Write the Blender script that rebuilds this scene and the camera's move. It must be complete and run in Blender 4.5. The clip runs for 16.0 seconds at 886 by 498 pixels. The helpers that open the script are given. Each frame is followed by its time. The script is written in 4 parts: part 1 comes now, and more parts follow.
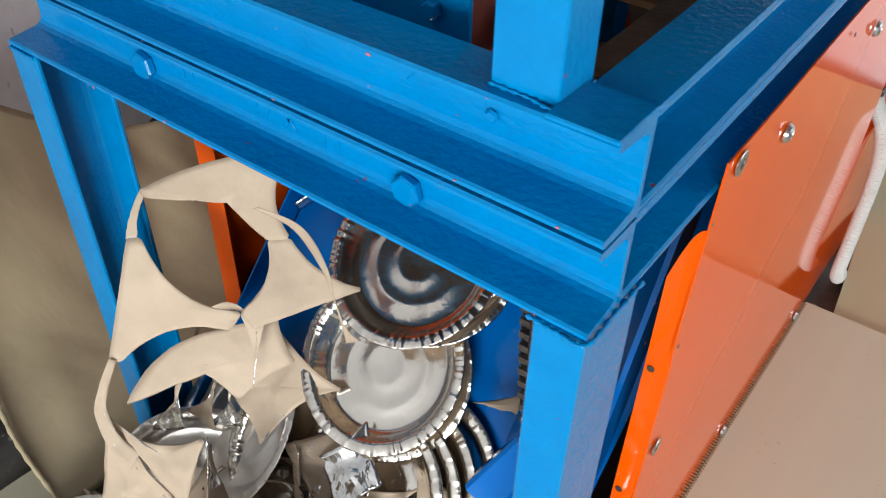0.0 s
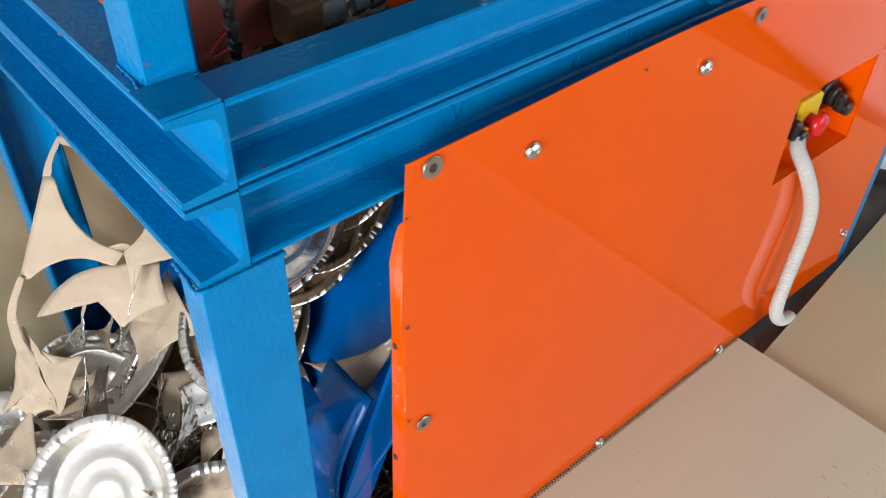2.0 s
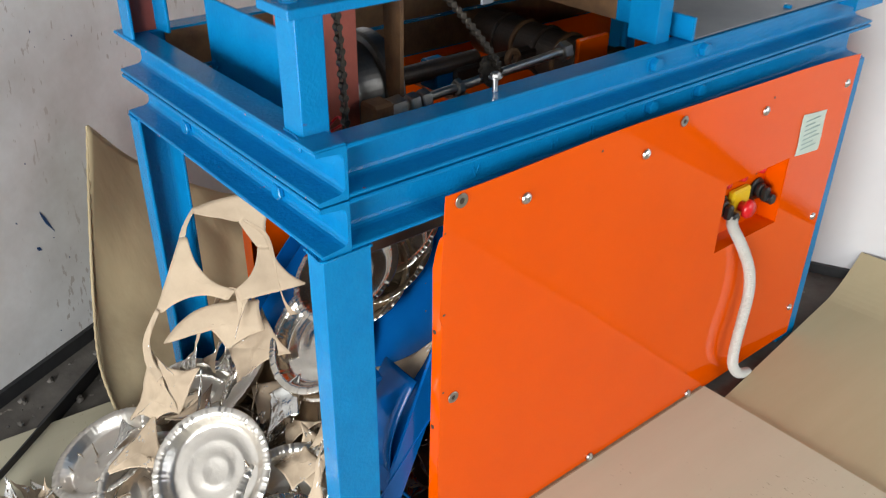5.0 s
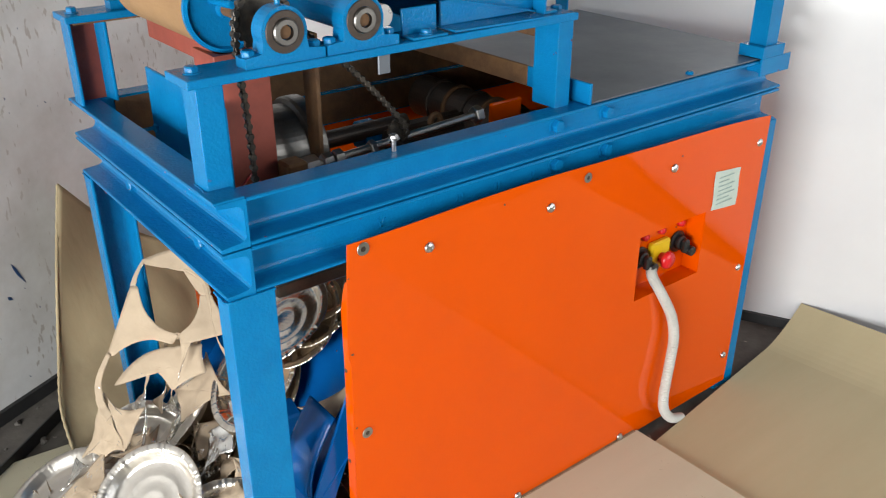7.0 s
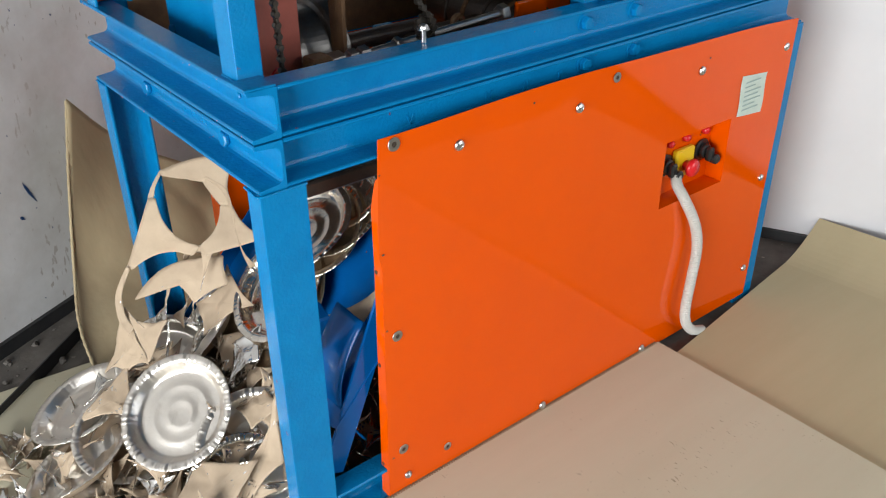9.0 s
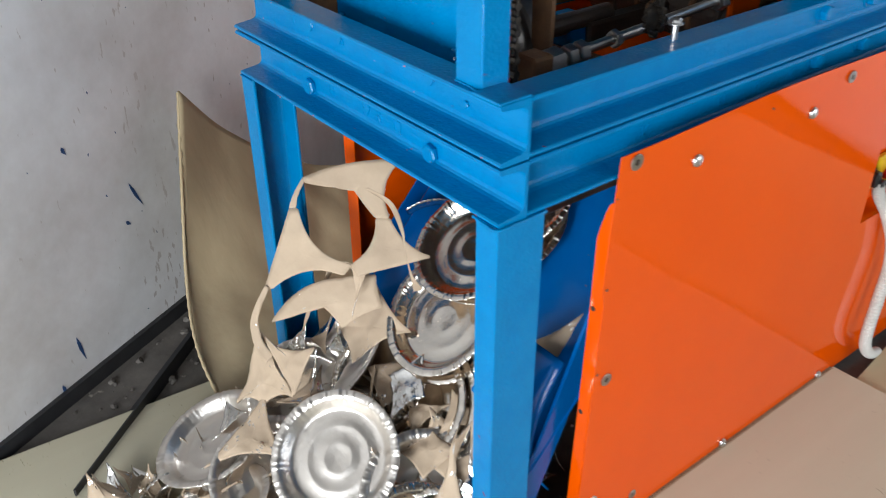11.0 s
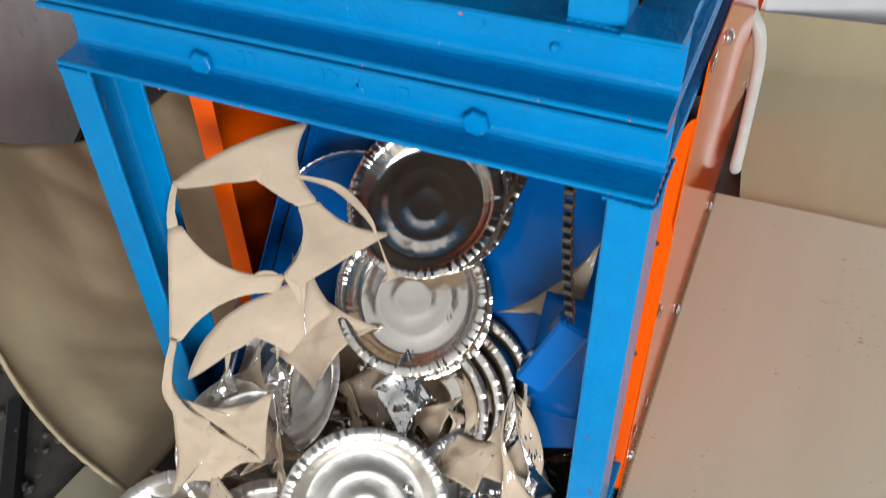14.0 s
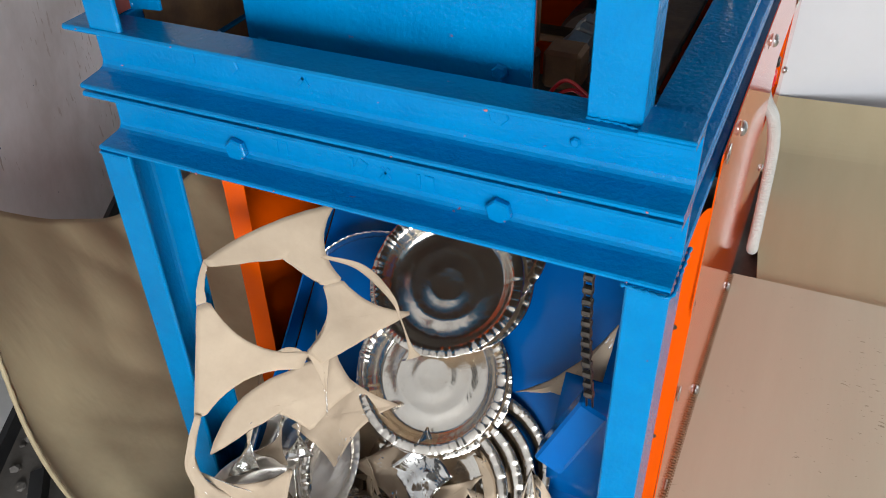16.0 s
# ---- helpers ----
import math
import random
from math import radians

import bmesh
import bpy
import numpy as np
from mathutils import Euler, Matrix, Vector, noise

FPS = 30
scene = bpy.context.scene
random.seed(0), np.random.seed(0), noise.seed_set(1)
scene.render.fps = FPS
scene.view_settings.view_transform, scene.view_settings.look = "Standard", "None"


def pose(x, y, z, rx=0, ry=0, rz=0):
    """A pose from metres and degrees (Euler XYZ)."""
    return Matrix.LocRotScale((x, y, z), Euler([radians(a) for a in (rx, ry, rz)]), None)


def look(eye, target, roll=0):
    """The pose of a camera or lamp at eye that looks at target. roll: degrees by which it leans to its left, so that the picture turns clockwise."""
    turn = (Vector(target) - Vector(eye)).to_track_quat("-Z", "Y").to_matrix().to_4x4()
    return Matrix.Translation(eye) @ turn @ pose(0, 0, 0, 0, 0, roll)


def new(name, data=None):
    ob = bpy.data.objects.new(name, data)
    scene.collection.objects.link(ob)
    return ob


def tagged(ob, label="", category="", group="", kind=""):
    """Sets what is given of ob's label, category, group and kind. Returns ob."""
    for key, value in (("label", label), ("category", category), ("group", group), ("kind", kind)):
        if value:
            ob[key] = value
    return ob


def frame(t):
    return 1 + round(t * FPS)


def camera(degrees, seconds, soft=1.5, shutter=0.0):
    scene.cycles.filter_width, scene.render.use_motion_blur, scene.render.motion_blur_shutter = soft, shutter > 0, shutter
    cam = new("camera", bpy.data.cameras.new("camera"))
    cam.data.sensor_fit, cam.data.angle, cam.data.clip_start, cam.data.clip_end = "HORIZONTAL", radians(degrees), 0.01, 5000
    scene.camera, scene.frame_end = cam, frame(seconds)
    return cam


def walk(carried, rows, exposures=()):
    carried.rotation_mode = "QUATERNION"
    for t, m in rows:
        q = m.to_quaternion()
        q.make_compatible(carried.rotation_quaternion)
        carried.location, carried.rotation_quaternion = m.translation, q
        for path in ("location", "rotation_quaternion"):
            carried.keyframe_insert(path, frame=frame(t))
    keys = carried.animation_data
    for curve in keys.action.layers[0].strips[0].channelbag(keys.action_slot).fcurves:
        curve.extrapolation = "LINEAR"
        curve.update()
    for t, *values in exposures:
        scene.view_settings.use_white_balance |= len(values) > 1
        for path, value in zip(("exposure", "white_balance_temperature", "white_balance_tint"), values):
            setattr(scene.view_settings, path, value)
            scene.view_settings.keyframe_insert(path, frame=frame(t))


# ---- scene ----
cam = camera(54.7, 16.0, soft=1.0, shutter=0.4)
EXPOSURES = [(0, 0.06, 6450, 10), (1.0, 0.08, 6450, 10), (2.0, 0.12, 6450, 10), (3.0, 0.02, 6500, 10), (5.5, 0.14, 6800, 9), (8.0, 0.10, 6850, 9), (10.5, -0.04, 6450, 10), (12.0, 0.06, 6450, 10), (13.0, 0.06, 6500, 10), (14.5, -0.10, 6500, 10), (16.0, -0.06, 6500, 10)]
PATH = [
    (0, (0.15, -0.399, 1.124), (-0.752, 0.826, -0.174), 1.2),
    (0.5, (0.199, -0.356, 1.117), (-0.77, 0.803, -0.194), 0.7),
    (1, (0.214, -0.341, 1.119), (-0.733, 0.819, -0.207), 0.1),
    (1.5, (0.338, -0.259, 1.143), (-0.673, 0.818, -0.205), 1.2),
    (2, (0.481, -0.213, 1.182), (-0.662, 0.784, -0.122), 1.3),
    (2.5, (0.61, -0.281, 1.199), (-0.578, 0.725, -0.057), 0.7),
    (3, (0.707, -0.31, 1.222), (-0.537, 0.653, -0.013), 0.4),
    (3.2, (0.74, -0.294, 1.241), (-0.576, 0.62, 0.045), -0.6),
    (5.3, (0.861, -0.526, 1.326), (-0.47, 0.608, 0.356), 0.5),
    (5.5, (0.901, -0.503, 1.351), (-0.441, 0.649, 0.417), 0.2),
    (6, (0.98, -0.498, 1.376), (-0.41, 0.645, 0.504), -0.2),
    (6.5, (0.994, -0.497, 1.355), (-0.442, 0.588, 0.484), -0.9),
    (7, (1.023, -0.449, 1.339), (-0.388, 0.652, 0.445), -0.1),
    (7.5, (1.026, -0.444, 1.341), (-0.353, 0.696, 0.446), 0.3),
    (8, (1.047, -0.466, 1.297), (-0.331, 0.674, 0.404), -0.4),
    (8.2, (1.032, -0.475, 1.267), (-0.319, 0.669, 0.337), -0.2),
    (10.3, (0.934, -0.555, 1.249), (-0.442, 0.444, 0.195), 0.1),
    (10.5, (0.863, -0.568, 1.24), (-0.512, 0.431, 0.186), -0.2),
    (11, (0.63, -0.604, 1.225), (-0.715, 0.431, 0.168), -0.5),
    (11.5, (0.456, -0.598, 1.165), (-0.854, 0.455, 0.081), -0.5),
    (12, (0.254, -0.507, 1.138), (-0.948, 0.533, -0.076), -3.0),
    (12.5, (0.182, -0.519, 1.126), (-0.717, 0.647, -0.228), -2.7),
    (13, (0.112, -0.638, 1.102), (-0.570, 0.536, -0.370), -4.6),
    (13.5, (0.081, -0.652, 1.130), (-0.514, 0.573, -0.337), -3.4),
    (14, (0.069, -0.621, 1.188), (-0.547, 0.729, -0.153), -1.7),
    (14.5, (0.06, -0.625, 1.198), (-0.573, 0.767, -0.09), -1.8),
    (15, (0.057, -0.63, 1.207), (-0.601, 0.779, -0.051), -1.9),
    (15.5, (0.055, -0.635, 1.214), (-0.624, 0.787, -0.018), -1.9),
    (16, (0.069, -0.635, 1.215), (-0.623, 0.797, 0.002), -1.8),
]
walk(cam, [(t, look(eye, target, roll)) for t, eye, target, roll in PATH], EXPOSURES)

# ---- light ----
world = bpy.data.worlds.new("sky")
scene.world = world
world.use_nodes = True
wn = world.node_tree.nodes
sky = wn.new("ShaderNodeTexSky")
sky.sky_type = "NISHITA"
sky.sun_disc = False
sky.sun_elevation, sky.sun_rotation = radians(48), radians(200)
wn["Background"].inputs["Strength"].default_value = 0.10
world.node_tree.links.new(sky.outputs[0], wn["Background"].inputs["Color"])
YARD = 27.0                       # the room is turned by this against the machine
ROOM = Matrix.Rotation(radians(YARD), 4, "Z")
U0, U1, V0, V1, HIGH = -1.013, 3.0, -3.2, 1.52, 2.9   # the room's inner faces in its own axes


def area_lamp(name, m, sx, sy, watts, colour):
    d = bpy.data.lights.new(name, "AREA")
    d.shape, d.size, d.size_y, d.energy, d.color = "RECTANGLE", sx, sy, watts, colour
    ob = new(name, d)
    ob.matrix_world = m
    return ob


DOOR = (-1.0, 1.0, 2.00)          # doorway behind the camera: from, to, height
WIN = (-0.8, 1.30, 0.80, 2.30)     # window in the side wall: from, to, sill, head
area_lamp("doorway_daylight", ROOM @ look(((DOOR[0] + DOOR[1]) / 2, V0 - 0.05, 0.92), ((DOOR[0] + DOOR[1]) / 2, 0, 0.80)), 1.9, 1.5, 180, (0.93, 0.97, 1.0))
area_lamp("window_daylight", ROOM @ look((U1 + 0.05, (WIN[0] + WIN[1]) / 2, 1.5), (0, (WIN[0] + WIN[1]) / 2, 1.2)), 2.0, 1.4, 40, (0.95, 0.98, 1.0))


# ---- materials ----
def mat(name, colour, rough=0.5, metal=0.0, second=None, scale=20.0, amount=0.5, bump=0.0, bump_scale=200.0, coat=0.0, stretch=(1, 1, 1), spots=None, spot_scale=60.0, spot_edge=0.68, rough_var=0.12, vary=0.0, gloss=0.5, cluster=0.0, lean=0.0):
    m = bpy.data.materials.new(name)
    m.use_nodes = True
    nt = m.node_tree
    n, lk = nt.nodes, nt.links
    b = n["Principled BSDF"]
    b.inputs["Metallic"].default_value = metal
    b.inputs["Roughness"].default_value = rough
    b.inputs["Specular IOR Level"].default_value = gloss
    b.inputs["Coat Weight"].default_value = coat
    b.inputs["Coat Roughness"].default_value = 0.12
    tc = n.new("ShaderNodeTexCoord")
    mp = n.new("ShaderNodeMapping")
    mp.inputs["Scale"].default_value = stretch
    mp.inputs["Rotation"].default_value = (lean, 0, 0)
    lk.new(tc.outputs["Object"], mp.inputs["Vector"])
    big = n.new("ShaderNodeTexNoise")
    big.inputs["Scale"].default_value, big.inputs["Detail"].default_value, big.inputs["Roughness"].default_value = scale, 6, 0.65
    lk.new(mp.outputs[0], big.inputs["Vector"])
    ramp = n.new("ShaderNodeMapRange")
    ramp.inputs["From Min"].default_value, ramp.inputs["From Max"].default_value = 0.35, 0.7
    ramp.inputs["To Max"].default_value = amount
    lk.new(big.outputs["Fac"], ramp.inputs["Value"])
    mix = n.new("ShaderNodeMix")
    mix.data_type = "RGBA"
    mix.inputs["A"].default_value = (*colour, 1)
    mix.inputs["B"].default_value = (*(second or [c * 0.75 for c in colour]), 1)
    lk.new(ramp.outputs[0], mix.inputs["Factor"])
    out = mix.outputs["Result"]
    if spots:
        sn = n.new("ShaderNodeTexNoise")
        sn.inputs["Scale"].default_value, sn.inputs["Detail"].default_value = spot_scale, 3
        lk.new(tc.outputs["Object"], sn.inputs["Vector"])
        sr = n.new("ShaderNodeMapRange")
        sr.inputs["From Min"].default_value, sr.inputs["From Max"].default_value = spot_edge, spot_edge + 0.04
        if cluster:
            cn = n.new("ShaderNodeTexNoise")
            cn.inputs["Scale"].default_value = cluster
            lk.new(tc.outputs["Object"], cn.inputs["Vector"])
            squash = n.new("ShaderNodeMapping")
            squash.inputs["Scale"].default_value = (1.0, 3.0, 1.0)
            lk.new(tc.outputs["Object"], squash.inputs["Vector"])
            lk.new(squash.outputs[0], sn.inputs["Vector"])
            add = n.new("ShaderNodeMath")
            add.operation = "MULTIPLY_ADD"
            add.inputs[1].default_value = 0.45
            lk.new(cn.outputs["Fac"], add.inputs[0])
            lk.new(sn.outputs["Fac"], add.inputs[2])
            lk.new(add.outputs[0], sr.inputs["Value"])
            sr.inputs["From Min"].default_value, sr.inputs["From Max"].default_value = spot_edge + 0.10, spot_edge + 0.13
        else:
            lk.new(sn.outputs["Fac"], sr.inputs["Value"])
        m2 = n.new("ShaderNodeMix")
        m2.data_type = "RGBA"
        m2.inputs["B"].default_value = (*spots, 1)
        lk.new(out, m2.inputs["A"])
        lk.new(sr.outputs[0], m2.inputs["Factor"])
        out = m2.outputs["Result"]
    if vary:
        oi = n.new("ShaderNodeObjectInfo")
        hv = n.new("ShaderNodeHueSaturation")
        vr = n.new("ShaderNodeMapRange")
        vr.inputs["To Min"].default_value, vr.inputs["To Max"].default_value = 1 - vary, 1 + vary
        lk.new(oi.outputs["Random"], vr.inputs["Value"])
        lk.new(vr.outputs[0], hv.inputs["Value"])
        lk.new(out, hv.inputs["Color"])
        out = hv.outputs["Color"]
    lk.new(out, b.inputs["Base Color"])
    rr = n.new("ShaderNodeMapRange")
    rr.inputs["To Min"].default_value, rr.inputs["To Max"].default_value = max(0.02, rough - rough_var), min(1, rough + rough_var)
    lk.new(big.outputs["Fac"], rr.inputs["Value"])
    lk.new(rr.outputs[0], b.inputs["Roughness"])
    if bump:
        fine = n.new("ShaderNodeTexNoise")
        fine.inputs["Scale"].default_value, fine.inputs["Detail"].default_value = bump_scale, 4
        lk.new(mp.outputs[0], fine.inputs["Vector"])
        bp = n.new("ShaderNodeBump")
        bp.inputs["Strength"].default_value, bp.inputs["Distance"].default_value = bump, 0.004
        lk.new(fine.outputs["Fac"], bp.inputs["Height"])
        lk.new(bp.outputs[0], b.inputs["Normal"])
    return m


BLUE = mat("blue_enamel", (0.0, 0.184, 0.435), 0.10, second=(0.0, 0.145, 0.365), scale=14, amount=0.8, bump=0.30, bump_scale=170, spots=(0.16, 0.04, 0.06), spot_scale=55, spot_edge=0.735, rough_var=0.06, gloss=0.18)
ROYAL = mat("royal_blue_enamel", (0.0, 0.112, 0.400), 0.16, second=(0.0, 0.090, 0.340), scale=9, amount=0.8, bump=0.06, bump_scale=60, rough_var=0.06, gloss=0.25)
ORANGE = mat("orange_enamel", (0.75, 0.084, 0.0), 0.06, second=(0.69, 0.075, 0.001), scale=5, amount=0.6, bump=0.012, bump_scale=14, coat=0.0, spots=(0.20, 0.03, 0.01), spot_scale=70, spot_edge=0.80, rough_var=0.025, gloss=0.32)
REDOX = mat("red_oxide_primer", (0.30, 0.062, 0.040), 0.6, second=(0.20, 0.045, 0.03), scale=18, amount=0.9, bump=0.1)
RUST = mat("rusty_bare_steel", (0.20, 0.105, 0.045), 0.7, metal=0.2, second=(0.09, 0.045, 0.025), scale=16, amount=1.0, bump=0.2)
DARK = mat("oily_dark_steel", (0.040, 0.030, 0.025), 0.45, metal=0.3, second=(0.075, 0.05, 0.035), scale=30, amount=0.9, bump=0.2)
STEEL = mat("worn_bright_steel", (0.50, 0.49, 0.47), 0.32, metal=1.0, second=(0.30, 0.28, 0.26), scale=40, amount=0.7)
IRON = mat("dull_turned_iron", (0.22, 0.21, 0.20), 0.38, metal=1.0, second=(0.12, 0.11, 0.10), scale=30, amount=0.8)
ZINC = mat("zinc_screw", (0.60, 0.60, 0.60), 0.30, metal=1.0)
CHAIN = mat("greasy_chain_steel", (0.045, 0.040, 0.036), 0.35, metal=0.8, second=(0.12, 0.10, 0.08), scale=80, amount=0.7)
GREY = mat("grey_sheet_steel", (0.165, 0.180, 0.205), 0.34, metal=0.35, second=(0.13, 0.145, 0.17), scale=5, amount=0.8, bump=0.02)
BLACK = mat("black_plastic", (0.012, 0.012, 0.013), 0.35, second=(0.02, 0.02, 0.02))
RED = mat("red_plastic", (0.62, 0.012, 0.018), 0.3, second=(0.5, 0.01, 0.015))
YELLOW = mat("yellow_plastic", (0.75, 0.50, 0.01), 0.4, second=(0.65, 0.42, 0.01))
CONDUIT = mat("grey_flexible_conduit", (0.50, 0.50, 0.47), 0.5, second=(0.38, 0.37, 0.34), scale=40)
LABEL = mat("pale_green_label", (0.55, 0.62, 0.55), 0.6, second=(0.42, 0.52, 0.47), scale=30, amount=0.8)
PRINT = mat("faded_print", (0.30, 0.40, 0.38), 0.6)
ROLL = mat("kraft_roller_cover", (0.36, 0.21, 0.10), 0.6, second=(0.26, 0.145, 0.065), scale=9, amount=0.7, bump=0.05)
KRAFT = mat("kraft_paper", (0.48, 0.37, 0.262), 0.75, second=(0.38, 0.285, 0.20), scale=10, amount=0.8, bump=0.18, bump_scale=45, vary=0.10)
CARD = mat("corrugated_cardboard", (0.548, 0.510, 0.380), 0.8, second=(0.478, 0.435, 0.312), scale=3, amount=0.9, bump=0.10, bump_scale=120, stretch=(1, 0.12, 1), spots=(0.30, 0.27, 0.19), spot_scale=75, spot_edge=0.855, cluster=5.0)
CARDFAR = mat("olive_brown_cardboard", (0.48, 0.405, 0.250), 0.8, second=(0.41, 0.34, 0.205), scale=3, amount=0.9, bump=0.08, bump_scale=120, stretch=(1, 0.12, 1))
CARDLEFT = mat("brown_cardboard", (0.45, 0.36, 0.22), 0.8, second=(0.34, 0.265, 0.155), scale=7, amount=0.8, bump=0.75, bump_scale=11, stretch=(1, 1, 0.16), lean=0.75)
FLUTE = mat("cardboard_cut_edge", (0.34, 0.23, 0.13), 0.9, second=(0.12, 0.08, 0.045), scale=260, amount=1.0)
WALL = mat("dirty_white_plaster", (0.76, 0.76, 0.765), 0.7, second=(0.52, 0.495, 0.475), scale=2.6, amount=1.0, bump=0.15, bump_scale=30, spots=(0.49, 0.455, 0.43), spot_scale=26, spot_edge=0.805, cluster=3.2)
# for the two walls out of view: darkened so they return little fill light
WALL_UNSEEN = mat("dark_unseen_plaster", (0.11, 0.105, 0.10), 0.8, second=(0.08, 0.077, 0.075), scale=2.5, amount=0.9)
SHEET = mat("glossy_white_wall_sheet", (0.73, 0.73, 0.745), 0.14, second=(0.66, 0.66, 0.68), scale=2.0, amount=0.8, bump=0.10, bump_scale=9, coat=0.3)
FLOOR = mat("dirty_concrete", (0.150, 0.135, 0.120), 0.8, second=(0.06, 0.052, 0.046), scale=6, amount=1.0, bump=0.4, bump_scale=40, spots=(0.30, 0.27, 0.23), spot_scale=30, spot_edge=0.68)
SKIRT = mat("black_skirting_paint", (0.014, 0.014, 0.016), 0.55, second=(0.04, 0.04, 0.04), scale=25)
# unseen ceiling, near black to hold back bounce and darken the foil's reflections
CEILING_DARK = mat("dark_unseen_ceiling", (0.035, 0.032, 0.029), 0.8, second=(0.022, 0.020, 0.018), scale=3)
CHIP = mat("pink_primer_chip", (0.50, 0.13, 0.14), 0.6)
CHIPDARK = mat("bare_steel_chip", (0.06, 0.045, 0.04), 0.6)
MARK = mat("blue_paint_smear", (0.02, 0.06, 0.16), 0.6)


def foil(name, colour, rough, bump, scale):
    m = mat(name, colour, rough, metal=1.0, second=[c * 0.86 for c in colour], scale=30, amount=0.6, rough_var=0.06)
    nt = m.node_tree
    tc = nt.nodes.new("ShaderNodeTexCoord")
    v = nt.nodes.new("ShaderNodeTexNoise")
    v.inputs["Scale"].default_value, v.inputs["Detail"].default_value, v.inputs["Distortion"].default_value = scale, 3, 0.6
    bp = nt.nodes.new("ShaderNodeBump")
    bp.inputs["Strength"].default_value, bp.inputs["Distance"].default_value = bump, 0.006
    nt.links.new(tc.outputs["Object"], v.inputs["Vector"])
    nt.links.new(v.outputs["Fac"], bp.inputs["Height"])
    nt.links.new(bp.outputs[0], nt.nodes["Principled BSDF"].inputs["Normal"])
    return m


FOIL = foil("silver_foil", (0.83, 0.775, 0.70), 0.19, 0.14, 40)
SATIN = foil("satin_silver_foil", (0.84, 0.79, 0.73), 0.32, 0.14, 40)
SCRAPFOIL = foil("crumpled_silver_foil", (0.84, 0.83, 0.81), 0.17, 0.7, 38)


# ---- mesh helpers ----
def link_mesh(name, bm, materials, parent=None, label="", smooth=False):
    me = bpy.data.meshes.new(name)
    bm.to_mesh(me)
    bm.free()
    for m in materials if isinstance(materials, (list, tuple)) else [materials]:
        me.materials.append(m)
    if smooth:
        me.shade_smooth()
    ob = new(name, me)
    if parent:
        ob.parent = parent
    if label:
        ob["label"] = label
    return ob


def part(name, bm, material, parent, label="", smooth=False):
    return link_mesh(name, bm, material, parent, label, smooth)


def thing(name, label, category, group="", kind=""):
    return tagged(new(name), label, category, group, kind)


def box(x0, x1, y0, y1, z0, z1, bevel=0.0012, bm=None):
    own = bmesh.new()
    v = [own.verts.new((x, y, z)) for x in (x0, x1) for y in (y0, y1) for z in (z0, z1)]
    for f in ((0, 1, 3, 2), (4, 6, 7, 5), (0, 4, 5, 1), (2, 3, 7, 6), (0, 2, 6, 4), (1, 5, 7, 3)):
        own.faces.new([v[i] for i in f])
    if bevel:
        bmesh.ops.bevel(own, geom=own.edges[:], offset=bevel, segments=1, affect="EDGES", profile=0.5)
    if bm is None:
        return own
    return merge(bm, own)


def merge(bm, other, m=None):
    if m is not None:
        other.transform(m)
    me = bpy.data.meshes.new("tmp")
    other.to_mesh(me)
    other.free()
    bm.from_mesh(me)
    bpy.data.meshes.remove(me)
    return bm


def axes(ax, ay, az, o):
    m = Matrix.Identity(4)
    for i, c in enumerate((ax, ay, az, o)):
        for r in range(3):
            m[r][i] = c[r]
    return m


def prism(profile, length, m):
    """A closed profile in the first two axes of m, drawn out along the third."""
    bm = bmesh.new()
    a = [bm.verts.new((p[0], p[1], 0)) for p in profile]
    b = [bm.verts.new((p[0], p[1], length)) for p in profile]
    n = len(profile)
    for i in range(n):
        bm.faces.new((a[i], a[(i + 1) % n], b[(i + 1) % n], b[i]))
    bm.faces.new(a[::-1])
    bm.faces.new(b)
    bm.transform(m)
    bmesh.ops.recalc_face_normals(bm, faces=bm.faces)
    return bm


def c_profile(height, flange, web=0.005, thick=0.0062):
    r, root = 0.009, thick + 0.003
    return [(0, 0.001), (0.001, 0), (flange - 0.002, 0), (flange, 0.002), (flange, thick - 0.0015), (flange - 0.002, thick), (web + r, root), (web + r * 0.45, root + r * 0.18), (web + r * 0.14, root + r * 0.5), (web, root + r),
            (web, height - root - r), (web + r * 0.14, height - root - r * 0.5), (web + r * 0.45, height - root - r * 0.18), (web + r, height - root), (flange - 0.002, height - thick), (flange, height - thick + 0.0015), (flange, height - 0.002), (flange - 0.002, height), (0.001, height), (0, height - 0.001)]


def disc(r, depth, m, n=32, bevel=0.001, hole=0.0):
    """A round piece along the third axis of m, starting at its origin."""
    b = min(bevel, depth * 0.4)
    prof = [(r - b, 0), (r, b), (r, depth - b), (r - b, depth)]
    prof = ([(hole, 0)] if hole else []) + prof + ([(hole, depth)] if hole else [])
    return lathe(prof, m, n, closed=bool(hole))


def lathe(prof, m, n=32, closed=False):
    bm = bmesh.new()
    rings = [[bm.verts.new((r * math.cos(2 * math.pi * i / n), r * math.sin(2 * math.pi * i / n), z)) for i in range(n)] for r, z in prof]
    pairs = list(zip(rings, rings[1:])) + ([(rings[-1], rings[0])] if closed else [])
    for a, b in pairs:
        for i in range(n):
            bm.faces.new((a[i], a[(i + 1) % n], b[(i + 1) % n], b[i]))
    if not closed:
        bm.faces.new(rings[0][::-1])
        bm.faces.new(rings[-1])
    bm.transform(m)
    bmesh.ops.recalc_face_normals(bm, faces=bm.faces)
    return bm


X, Y, Z = Vector((1, 0, 0)), Vector((0, 1, 0)), Vector((0, 0, 1))


def along(direction, o):
    d = Vector(direction).normalized()
    s = d.orthogonal().normalized()
    return axes(s, d.cross(s), d, o)


